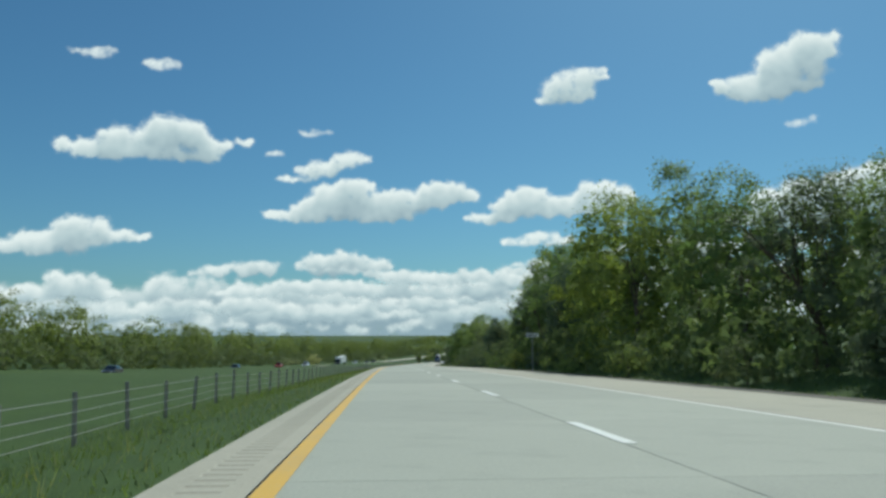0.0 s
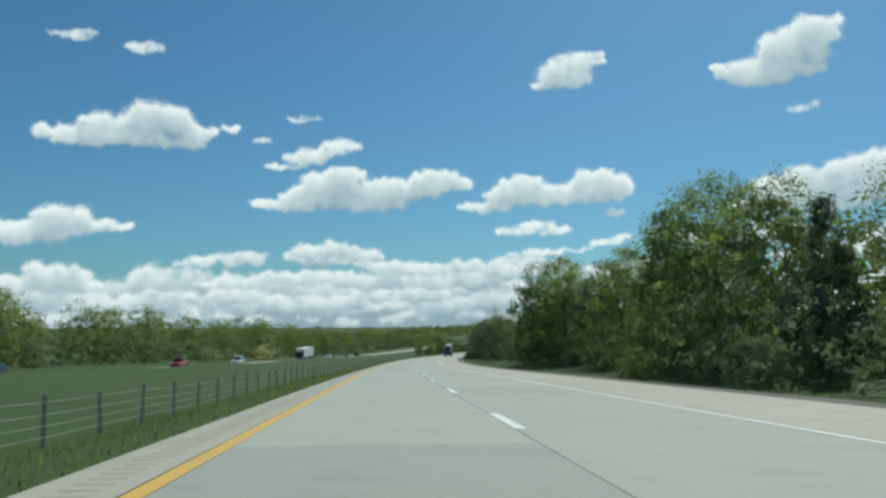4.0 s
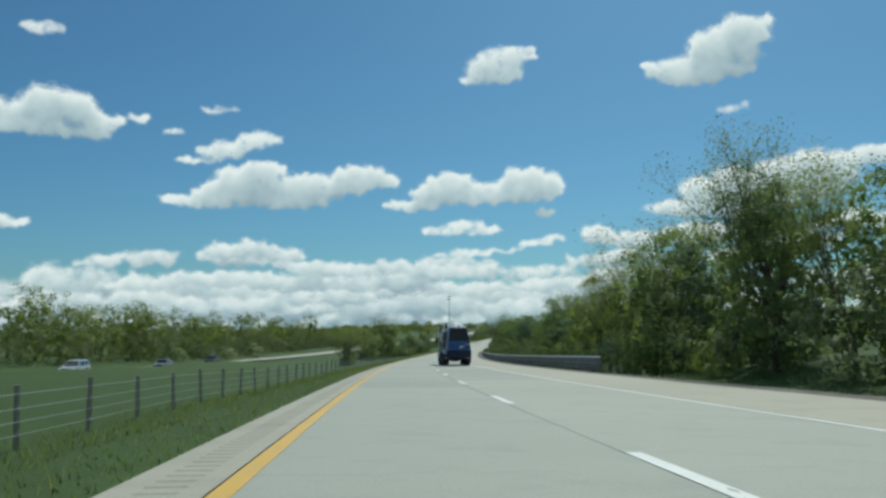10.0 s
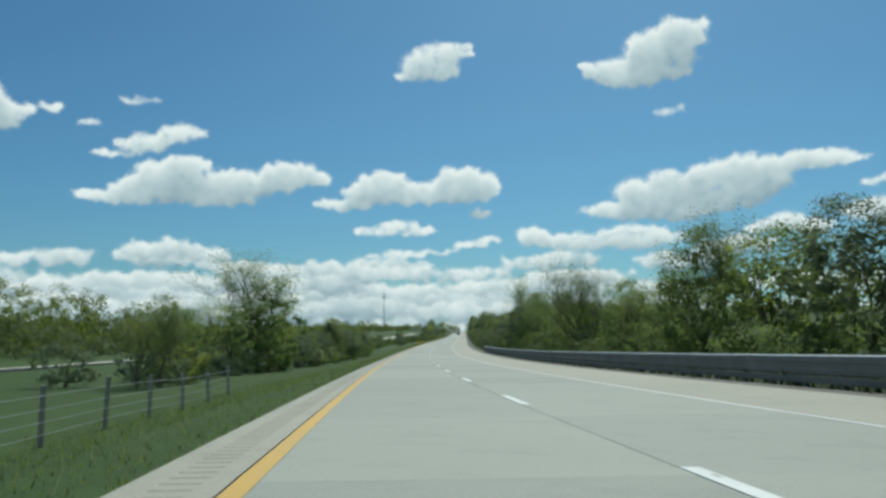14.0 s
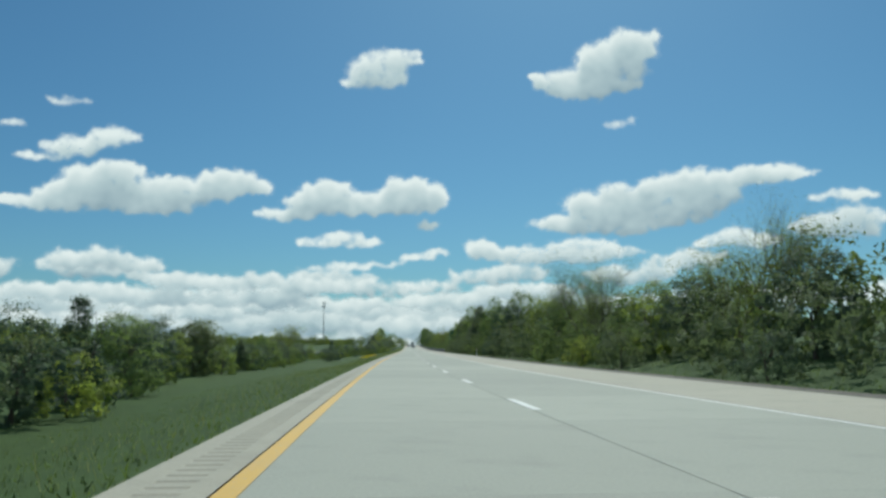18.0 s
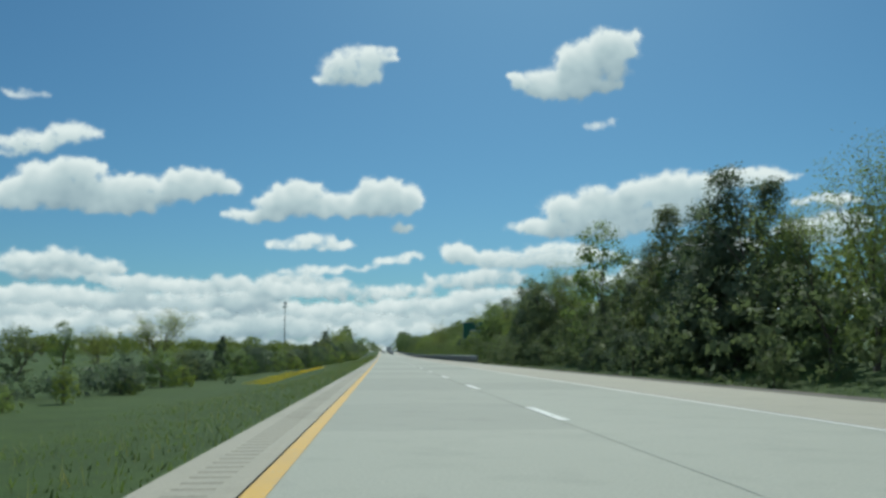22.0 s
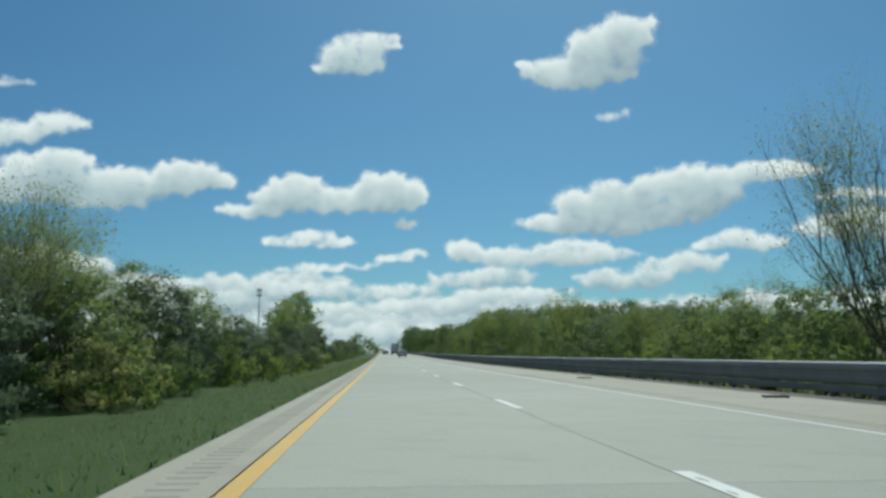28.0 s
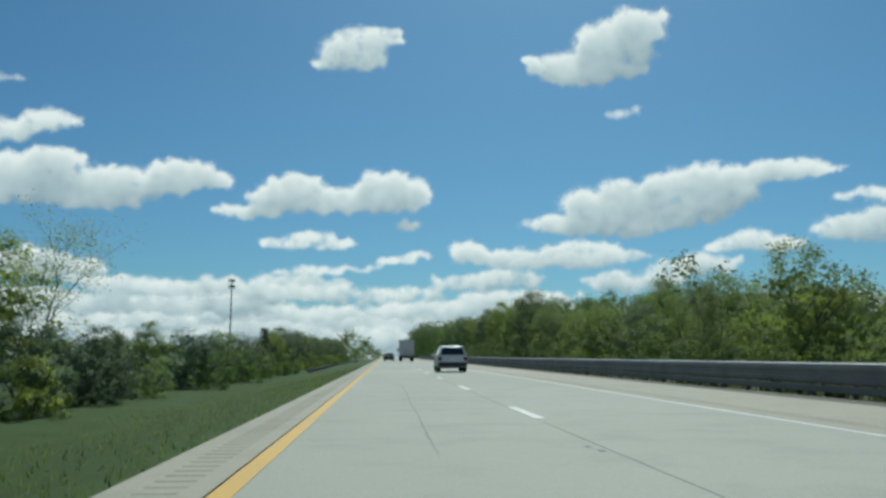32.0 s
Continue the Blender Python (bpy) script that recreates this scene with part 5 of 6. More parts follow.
        bars(flap, side * 0.93 - 0.22, -5.957, 0.62, 0.44, 0.06, 1, SIGN_WHITE, "X", (0.5,))
    # cab
    cab_line = [(0.55, 1.05), (1.75, 0.75), (2.05, 0.95), (2.1, 1.55), (1.85, 2.55), (1.7, 2.66), (0.7, 2.66), (0.55, 2.5)]
    bm = bmesh.new()
    prism(bm, cab_line, -1.0, 1.0, 0.05, lambda y, z: 1 - 0.04 * max(0, z - 1.5))
    cab = part("cab", bm, TRUCK_BLUE, t, "blue half-width cab")
    for side in (-1, 1):
        bm = bmesh.new()
        prism(bm, [(0.78, 1.62), (1.85, 1.55), (1.68, 2.45), (0.8, 2.45)], side * 0.975, side * 1.005, 0.008)
        part("side_window", bm, GLASS, cab, "dark cab window")
        door = part("cab_door", slab_box(min(side * 1.0, side * 1.02), 0.75, 0.95, max(side * 1.0, side * 1.02), 1.8, 1.55, bevel=0.01), TRUCK_BLUE, cab)
        part("door_handle", slab_box(min(side * 1.02, side * 1.05), 0.85, 1.42, max(side * 1.02, side * 1.05), 1.05, 1.46, bevel=0.008), CHROME, door)
    bm = bmesh.new()
    prism(bm, [(2.12, 1.6), (2.09, 1.6), (1.86, 2.5), (1.9, 2.5)], -0.9, 0.9, 0.005)
    part("windscreen", bm, GLASS, cab)
    bm = bmesh.new()
    prism(bm, [(0.55, 2.5), (0.52, 2.5), (0.52, 1.7), (0.55, 1.7)], -0.8, 0.8, 0.004)
    part("back_window", bm, GLASS, cab)
    for side in (-1, 1):
        bm = bmesh.new()
        prism(bm, [(-0.72, 0.62), (-0.66, 1.0), (-0.35, 1.22), (0.35, 1.22), (0.66, 1.0), (0.72, 0.7), (0.68, 0.7), (0.62, 0.97), (0.33, 1.17), (-0.33, 1.17), (-0.62, 0.97), (-0.68, 0.62)], side * 0.8, side * 1.29, 0.008)
        part("front_fender", bm, TRUCK_BLUE, t)
        arm = part("mirror_arm", pipe([(side * 1.0, 1.6, 2.72), (side * 1.3, 1.65, 2.72), (side * 1.3, 1.65, 1.95), (side * 1.0, 1.6, 1.85)], 0.02), BLACK, t)
        part("mirror", slab_box(side * 1.3 - 0.11, 1.6, 2.05, side * 1.3 + 0.11, 1.68, 2.64, bevel=0.02), BLACK, arm, "tall black wing mirror")
    part("platform", slab_box(-1.2, -0.1, 2.72, 1.2, 1.7, 2.8, bevel=0.015), DRUM_GREY, t, "grey walkway platform over the cab")
    for side in (-1, 1):
        part("handrail", pipe([(side * 1.15, 0.55, 2.8), (side * 1.2, 0.6, 3.35), (side * 1.22, 0.65, 3.75), (side * 1.22, 1.5, 3.75), (side * 1.2, 1.65, 3.4), (side * 1.15, 1.7, 2.8)], 0.025), DRUM_GREY, t, "bent steel handrail")
        part("mid_rail", pipe([(side * 1.2, 0.6, 3.3), (side * 1.2, 1.65, 3.3)], 0.02), DRUM_GREY, t)
        part("rail_upright", pipe([(side * 1.19, 1.1, 2.8), (side * 1.22, 1.1, 3.75)], 0.02), DRUM_GREY, t)
        for yy in (0.25, 0.55):
            part("ladder_rail", pipe([(side * 1.24, yy, 1.1), (side * 1.24, yy, 2.8)], 0.02), DRUM_GREY, t)
        for z in (1.3, 1.6, 1.9, 2.2, 2.5):
            part("rung", pipe([(side * 1.24, 0.25, z), (side * 1.24, 0.55, z)], 0.016), DRUM_GREY, t)
        for dy in (0.0, 0.14):
            part("hydraulic_strut", pipe([(side * 1.22, -0.62 + dy, 0.62), (side * 1.16, -0.5 + dy, 2.0)], 0.045), STEEL, t, "silver hydraulic strut")
        part("step_box", slab_box(side * 1.2 - 0.09, -0.95, 0.62, side * 1.2 + 0.09, -0.7, 1.15, bevel=0.02), STEEL, t)
        part("side_marker", slab_box(side * 1.272 - 0.01, -2.2, 1.15, side * 1.272 + 0.01, -2.05, 1.24, bevel=0.004), AMBER_LENS, t)
    for r, x in ((0.26, -1.08), (0.22, -1.04), (0.24, -1.0)):
        part("hose_loop", pipe([(x + 0.03 * math.sin(a * 2), 0.95 + math.cos(a) * r * 0.8, 3.35 + math.sin(a) * r) for a in np.linspace(0, 2 * math.pi, 25)], 0.018), BLACK, t, "looped black hose")
    bm = bmesh.new()
    prism(bm, [(0.75, 2.9), (1.5, 3.0), (1.5, 3.98), (0.85, 4.08)], -0.68, 0.62, 0.03)
    part("charge_hopper", bm, DRUM_GREY, t)
    bm = bmesh.new()
    prism(bm, [(1.5, 2.95), (1.55, 2.9), (3.0, 2.2), (3.05, 2.3), (1.6, 3.1)], -0.35, 0.35, 0.02)
    part("chute", bm, STEEL, t, "steel discharge chute over the cab")
    part("front_bumper", slab_box(-1.2, 2.0, 0.5, 1.2, 2.2, 0.85, bevel=0.04), TRUCK_BLUE, t)
    return t


mixer_truck().matrix_world = along(383.5, 5.72, 0.006, 0.055)

# ---- cars ----


def car(name, label, paint, length, width, height, style="suv", group="traffic"):
    """A car that faces +y with its middle over the origin: body, cabin, windows, lamps and wheels."""
    c = tagged(new(name), label, "pickup" if style == "pickup" else "car", group=group)
    L, W, H = length / 2, width / 2, height
    belt = H * (0.60 if style != "sedan" else 0.64)
    wr_ = 0.36 if style == "sedan" else 0.39
    f, r = L * 0.60, -L * 0.58
    arch = [(wr_ * 1.15 * math.cos(a), wr_ * 1.15 * math.sin(a)) for a in [math.pi * k / 8 for k in range(9)]]
    low = 0.30
    bottom = [(L * 0.97, low)] + [(f + x, wr_ + max(z, low - wr_)) for x, z in arch] + [(r + x, wr_ + max(z, low - wr_)) for x, z in arch] + [(-L * 0.97, low)]
    rear_top = belt * 0.98 if style != "sedan" else belt * 0.97
    body_line = bottom + [(-L, 0.5), (-L * 0.985, belt * 0.82), (-L * 0.95, rear_top), (L * 0.42, belt), (L * 0.9, belt * 0.86), (L * 0.98, belt * 0.72), (L, 0.5)]
    bm = bmesh.new()
    prism(bm, body_line, -W, W, 0.03, lambda y, z: 1 - 0.035 * (abs(y) / L) ** 3 - 0.05 * max(0, z - belt * 0.75) / belt)
    body = part("body", bm, paint, c)
    if style == "suv":
        cab = [(-L * 0.95, belt - 0.02), (L * 0.44, belt - 0.02), (L * 0.10, H - 0.04), (-L * 0.02, H), (-L * 0.72, H - 0.02), (-L * 0.84, H - 0.08)]
    elif style == "sedan":
        cab = [(-L * 0.62, belt - 0.02), (L * 0.42, belt - 0.02), (L * 0.10, H - 0.03), (-L * 0.02, H), (-L * 0.28, H - 0.02)]
    else:
        cab = [(-L * 0.12, belt - 0.02), (L * 0.44, belt - 0.02), (L * 0.22, H - 0.03), (L * 0.12, H), (-L * 0.06, H - 0.02)]
    bm = bmesh.new()
    tap = lambda y, z: 1 - (0.27 if style == "suv" else 0.18) * (max(0, z - belt) / (H - belt)) ** 1.3
    prism(bm, cab, -W * 0.95, W * 0.95, 0.035, tap)
    cabin = part("cabin", bm, paint, body)
    ya, yb = cab[0], cab[1]
    y_back, y_front = cab[-1][0], cab[2][0]
    # windows, set a little proud of the cabin
    zt, zb = H - 0.16, belt + 0.02
    k = (zt - belt) / (H - belt)
    mid = (y_back + y_front) / 2
    for side in (-1, 1):
        for y0, y1, u0, u1 in ((mid + 0.04, yb[0] - 0.22, mid + 0.04, y_front + (yb[0] - y_front) * (1 - k) - 0.12), (cab[0][0] * 0.9 + 0.12 if style != "pickup" else y_back + 0.1, mid - 0.04, y_back + 0.12, mid - 0.04)):
            bm = bmesh.new()
            prism(bm, [(y0, zb), (y1, zb), (u1, zt), (u0, zt)], side * W * 0.952, side * W * 0.962, 0.004, tap)
            part("side_window", bm, GLASS, body)
        mir = part("wing_mirror", slab_box(side * W - 0.02 if side > 0 else side * W - 0.2, L * 0.30, belt, side * W + 0.2 if side > 0 else side * W + 0.02, L * 0.30 + 0.1, belt + 0.16, bevel=0.03), paint, body)
        part("headlight", slab_box(side * W * 0.62 - 0.18, L * 0.93, belt * 0.72, side * W * 0.62 + 0.2, L * 0.99, belt * 0.84, bevel=0.02), CLEAR_LENS, body, "clear headlight")
        part("tail_light", slab_box(side * W * 0.84 - 0.11, -L * 1.0, belt * 0.72, side * W * 0.84 + 0.11, -L * 0.94, belt * 0.95, bevel=0.02), RED_LENS, body, "red tail light")
        for yy in (f, r):
            wheel(c, side * (W - 0.12), yy, wr_, 0.23, side)
        if style == "suv":
            part("roof_rail", pipe([(side * W * 0.7, -L * 0.7, H + 0.0), (side * W * 0.7, -L * 0.66, H + 0.04), (side * W * 0.72, -L * 0.05, H + 0.05), (side * W * 0.72, 0, H + 0.0)], 0.018), BLACK, body)
    n = Vector((0, cab[0][0] - cab[-1][0], 0))
    rb0, rb1 = cab[0], cab[-1]
    lerp = lambda p, q, u: (p[0] + (q[0] - p[0]) * u, p[1] + (q[1] - p[1]) * u)
    a, b = lerp(rb0, rb1, 0.16), lerp(rb0, rb1, 0.88)
    bm = bmesh.new()
    prism(bm, [(a[0] - 0.012, a[1]), (b[0] - 0.012, b[1]), (b[0] + 0.02, b[1]), (a[0] + 0.02, a[1])], -W * 0.82, W * 0.82, 0.004, tap)
    part("rear_window", bm, GLASS, body, "dark rear window")
    a, b = lerp(cab[1], cab[2], 0.1), lerp(cab[1], cab[2], 0.92)
    bm = bmesh.new()
    prism(bm, [(a[0] + 0.012, a[1]), (b[0] + 0.012, b[1]), (b[0] - 0.02, b[1]), (a[0] - 0.02, a[1])], -W * 0.85, W * 0.85, 0.004, tap)
    part("windscreen", bm, GLASS, body)
    part("rear_bumper", slab_box(-W * 0.96, -L * 1.02, 0.34, W * 0.96, -L * 0.93, 0.62, bevel=0.05), BLACK if style == "suv" else paint, c, "rear bumper")
    part("front_bumper", slab_box(-W * 0.96, L * 0.93, 0.3, W * 0.96, L * 1.02, 0.55, bevel=0.05), BLACK if style == "pickup" else paint, c)
    part("grille", slab_box(-W * 0.55, L * 0.985, belt * 0.62, W * 0.55, L * 1.005, belt * 0.82, bevel=0.01), BLACK, body, "dark grille")
    plate = part("number_plate", slab_box(-0.16, -L * 1.005, belt * 0.66, 0.16, -L * 0.985, belt * 0.66 + 0.15, bevel=0.004), SIGN_WHITE, body)
    bars(plate, -0.12, -L * 1.008, belt * 0.66 + 0.05, 0.24, 0.05, 1, BLACK, "X", (0.5,))
    part("underbody", slab_box(-W * 0.8, -L * 0.9, 0.24, W * 0.8, L * 0.9, 0.4, bevel=0.03), BLACK, c)
    if style == "pickup":
        part("cargo_bed", slab_box(-W * 0.82, -L * 0.93, belt * 0.97, W * 0.82, -L * 0.16, belt * 1.0, bevel=0.01), BLACK, body, "dark open cargo bed")
    return c


def metallic(name, colour):
    k = Nodes(name)
    v = k.coords("Object")
    n = k.noise(v, 2.0, 4)
    c = k.mix(k.ramp(n, (0.4, (0, 0, 0)), (0.75, (0.4, 0.4, 0.4))), colour, tuple(x * 0.55 + 0.04 for x in colour))
    return k.done(c, 0.32, 0.35, Coat_Weight=0.5)


GREY_CAR, WHITE_CAR, RED_CAR, DARK_CAR = metallic("silver_grey_paint", (0.30, 0.31, 0.32)), metallic("white_car_paint", (0.72, 0.73, 0.74)), metallic("red_car_paint", (0.42, 0.035, 0.03)), metallic("dark_car_paint", (0.03, 0.033, 0.038))


def park(ob, s, lat, up=0.006, turn=0.0):
    ob.matrix_world = along(s, lat, up, turn)
    return ob


SILVER_CAR = metallic("light_silver_paint", (0.50, 0.51, 0.51))
park(car("suv", "silver-grey compact suv on the outer highway lane", SILVER_CAR, 4.6, 1.87, 1.66), 1067, 5.42)
park(car("sedan", "dark sedan far ahead on the passing lane", DARK_CAR, 4.7, 1.82, 1.46, "sedan"), 1158, 1.9)
OPP = -1.114
park(car("sedan", "dark sedan in the near lane of the opposite carriageway", DARK_CAR, 4.7, 1.83, 1.46, "sedan"), 112, -40.5, OPP, math.pi)
park(car("suv", "dark suv on the opposite carriageway", DARK_CAR, 4.7, 1.88, 1.68), 200, -40.5, OPP, math.pi)
park(car("pickup_truck", "red pickup truck on the opposite carriageway", RED_CAR, 5.7, 2.0, 1.9, "pickup"), 277, -44.5, OPP, math.pi)
park(car("suv", "large white suv on the opposite carriageway", WHITE_CAR, 5.3, 2.03, 1.93), 305, -40.5, OPP, math.pi)
park(car("suv", "white suv further off on the opposite carriageway", WHITE_CAR, 4.7, 1.9, 1.72), 402, -38.6, OPP, math.pi)
park(car("sedan", "silver sedan on the opposite carriageway", GREY_CAR, 4.7, 1.83, 1.46, "sedan"), 432, -38.6, OPP, math.pi)
park(car("sedan", "dark sedan on the opposite carriageway", DARK_CAR, 4.7, 1.83, 1.46, "sedan"), 475, -44.5, OPP, math.pi)


def box_truck(label, cab_paint, box_paint, length, group="traffic"):
    t = tagged(new("box_truck"), label, "truck", group=group)
    part("chassis", slab_box(-0.45, -length + 0.3, 0.6, 0.45, 2.2, 0.85, bevel=0.02), BLACK, t)
    cargo = part("cargo_box", slab_box(-1.27, -length, 1.0, 1.27, 0.2, 3.75, bevel=0.03), box_paint, t, "tall plain cargo box")
    for z in (1.02, 3.68):
        part("edge_rail", slab_box(-1.285, -length - 0.01, z, 1.285, 0.21, z + 0.06, bevel=0.005), STEEL, cargo)
    for side in (-1, 1):
        part("rear_door", slab_box(min(side * 0.02, side * 1.2), -length - 0.03, 1.1, max(side * 0.02, side * 1.2), -length - 0.002, 3.65, bevel=0.008), box_paint, cargo)
        part("tail_light", slab_box(side * 1.05 - 0.12, -length - 0.02, 0.75, side * 1.05 + 0.12, -length + 0.05, 0.9, bevel=0.01), RED_LENS, t)
        for y in (1.5, -length + 1.4, -length + 2.7):
            wheel(t, side * 1.02, y, 0.5, 0.42, side)
    bm = bmesh.new()
    prism(bm, [(0.4, 0.7), (2.9, 0.6), (3.0, 1.3), (2.0, 1.75), (1.75, 2.75), (0.6, 2.95), (0.4, 2.8)], -1.15, 1.15, 0.06, lambda y, z: 1 - 0.03 * max(0, z - 1.5))
    cab = part("cab", bm, cab_paint, t)
    bm = bmesh.new()
    prism(bm, [(2.04, 1.78), (1.79, 2.65), (1.75, 2.65), (1.98, 1.78)], -0.98, 0.98, 0.005)
    part("windscreen", bm, GLASS, cab)
    for side in (-1, 1):
        bm = bmesh.new()
        prism(bm, [(0.8, 1.75), (1.85, 1.75), (1.62, 2.6), (0.8, 2.6)], side * 1.1, side * 1.13, 0.005)
        part("side_window", bm, GLASS, cab)
        part("mirror", slab_box(side * 1.32 - 0.09, 1.8, 1.75, side * 1.32 + 0.09, 1.88, 2.3, bevel=0.02), BLACK, cab)
        part("headlight", slab_box(side * 0.9 - 0.14, 2.9, 0.85, side * 0.9 + 0.14, 3.02, 1.05, bevel=0.02), CLEAR_LENS, cab)
    part("bumper", slab_box(-1.15, 2.85, 0.45, 1.15, 3.05, 0.75, bevel=0.04), CHROME, t)
    return t


park(box_truck("long truck with a white trailer box on the opposite carriageway", DARK_CAR, SIGN_WHITE, 13.0), 363, -38.6, OPP, math.pi)
park(box_truck("tall grey box truck on the outer highway lane", GREY_CAR, DRUM_GREY, 7.5), 1165, 5.0)

# ---- signs, mast and roadside bits ----
# sign white dimmed in its colour for a panel standing in shadow
SHADED_WHITE = plain("shaded_sign_white", (0.34, 0.42, 0.38), 0.6, dirt=0.3)
SIGN_GREEN = plain("sign_green", (0.012, 0.10, 0.065), 0.45, dirt=0.3)
guide = tagged(new("guide_sign"), "large green highway guide sign among the trees", "road sign")
board = part("panel", slab_box(-2.75, -0.04, 3.2, 2.75, 0.0, 6.5, bevel=0.02), SIGN_GREEN, guide, "green reflective panel")
for a in ((-2.69, 3.26, 2.69, 3.31), (-2.69, 6.39, 2.69, 6.44), (-2.69, 3.26, -2.64, 6.44), (2.64, 3.26, 2.69, 6.44)):
    part("border_strip", slab_box(a[0], -0.048, a[1], a[2], -0.041, a[3], bevel=0.001), SHADED_WHITE, board)
bm = bmesh.new()
prism(bm, [(-0.3, 5.5), (0.3, 5.5), (0.42, 5.85), (0.3, 6.2), (-0.3, 6.2), (-0.42, 5.85)], -0.01, 0.0, 0.004)
shield = part("route_shield", bm, SHADED_WHITE, board, "white route shield")
shield.matrix_basis = Matrix.Translation((0, -0.045, 0)) @ Matrix.Rotation(-math.pi / 2, 4, "Z")
bars(board, -0.2, -0.068, 5.75, 0.4, 0.22, 1, BLACK, "X", (0.5,))
bars(board, -1.35, -0.047, 4.72, 2.7, 0.34, 1, SHADED_WHITE, "X", (0.16, 0.34, 0.5, 0.68, 0.84))
bars(board, -1.6, -0.047, 3.9, 3.2, 0.34, 1, SHADED_WHITE, "X", (0.14, 0.3, 0.46, 0.6, 0.8))
for x in (-1.5, 1.5):
    part("post", slab_box(x - 0.09, 0.02, -2.8, x + 0.09, 0.2, 6.3, bevel=0.01), STEEL, guide)
park(guide, 846, 19.1, 0.6)

small = tagged(new("road_name_sign"), "small white roadside sign on a steel post", "road sign")
part("post", slab_box(-0.04, -0.03, -0.8, 0.04, 0.03, 3.1, bevel=0.005), STEEL, small)
p = part("plate", slab_box(-0.5, -0.045, 2.7, 0.5, -0.032, 3.0, bevel=0.004), SIGN_WHITE, small, "white plate with dark lettering bars")
bars(p, -0.4, -0.05, 2.8, 0.8, 0.1, 1, BLACK, "X", (0.2, 0.5, 0.75))
park(small, 51, 12.2, up_at(51, 12.2))

tower = tagged(new("cell_tower"), "tall slim grey mobile phone mast with a top platform", "tower")
part("mast", lathe([(0, 0.75), (20, 0.6), (40, 0.45), (58, 0.35), (62, 0.3)], 16, "Z"), STEEL, tower)
for z in (56, 60):
    part("platform_ring", lathe([(z, 1.6), (z + 0.1, 1.75), (z + 0.25, 1.75), (z + 0.3, 1.6)], 18, "Z"), STEEL, tower)
    for k in range(9):
        a = 2 * math.pi * k / 9
        an = part("antenna", slab_box(-0.22, -0.12, z - 0.8, 0.22, 0.12, z + 1.6, bevel=0.03), SIGN_WHITE, tower, "pale panel antenna")
        an.matrix_basis = Matrix.Rotation(a, 4, "Z") @ Matrix.Translation((0, 2.0, 0))
        if k % 3 == 0:
            part("arm", pipe([(0, 0, z), (2.0 * math.sin(-a), 2.0 * math.cos(a), z)], 0.08), STEEL, tower)
tower.location = (129, 1558.7, -13)


def delineator(s, lat, label):
    d = tagged(new("delineator_post"), label, "marker post", group="marker posts")
    part("post", slab_box(-0.05, -0.015, -0.3, 0.05, 0.015, 1.15, bevel=0.006), SIGN_WHITE, d)
    part("reflector", slab_box(-0.035, -0.025, 0.95, 0.035, -0.016, 1.08, bevel=0.003), AMBER_LENS, d)
    park(d, s, lat, up_at(s, lat))


delineator(292, 13.0, "pale slim marker post at the shoulder's edge")
delineator(684, 12.6, "pale slim marker post at the shoulder's edge")


def tread(s, lat, length, turn, label):
    """A strip of torn tyre lying on the shoulder."""
    bm = bmesh.new()
    n, r = 12, random.Random(int(s))
    rows = []
    for i in range(n + 1):
        u = i / n
        y = (u - 0.5) * length
        z = 0.022 + 0.012 * math.sin(u * math.pi * 2.3) ** 2 + 0.05 * max(0, u - 0.85)
        w = 0.065 + r.uniform(-0.008, 0.008)
        rows.append([bm.verts.new((x, y, z + dz)) for x, dz in ((-w, 0), (-w * 0.4, 0.03), (w * 0.4, 0.03), (w, 0), (w * 0.4, -0.02), (-w * 0.4, -0.02))])
    for a, b in zip(rows, rows[1:]):
        for k in range(6):
            j = (k + 1) % 6
            bm.faces.new((a[k], a[j], b[j], b[k]))
    bm.faces.new(rows[0])
    bm.faces.new(list(reversed(rows[-1])))
    bmesh.ops.recalc_face_normals(bm, faces=bm.faces)
    me = bpy.data.meshes.new("tyre_tread")
    bm.to_mesh(me)
    bm.free()
    me.materials.append(TYRE)
    ob = tagged(new("tyre_tread", me), label, "debris", group="torn tyre strips")
    park(ob, s, lat, 0.0, turn)


tread(903, 10.4, 0.62, 1.45, "torn black tyre strip lying on the shoulder")
tread(890, 10.8, 0.6, 1.5, "torn black tyre strip lying on the shoulder")
tread(919, 9.8, 0.6, 1.5, "torn black tyre strip lying on the shoulder")

# ---- grass on the verges ----


def blades(name, label, count, lat0, lat1, s0, s1, size, material, seed, thin=1.0):
    g = np.random.default_rng(seed)
    vs = np.empty((count * 3, 3))
    for i in range(count):
        s, lat = g.uniform(s0, s1), lat0 + (lat1 - lat0) * g.uniform(0, 1) ** 1.4
        o = np.array(at(s, lat, up_at(s, lat) - 0.02))
        a, h, w = g.uniform(0, 2 * math.pi), size * g.uniform(0.5, 1.3), thin * size * g.uniform(0.10, 0.2)
        d = np.array([math.cos(a) * w, math.sin(a) * w, 0])
        vs[i * 3], vs[i * 3 + 1], vs[i * 3 + 2] = o - d, o + d, o + np.array([g.normal(0, 0.3) * h, g.normal(0, 0.3) * h, h])
    lean = unit(np.tile((0.0, 0.0, 1.0), (count * 3, 1)) + g.normal(0, 0.25, (count * 3, 3)))
    return tagged(new(name, crown_mesh(name, vs, lean, material)), label, "grass", kind="stuff")


LEAF_GRASS = leaf_material("grass_blade", (0.105, 0.155, 0.05), (0.145, 0.20, 0.066), (1.1, 1.15, 0.85), 0.5)
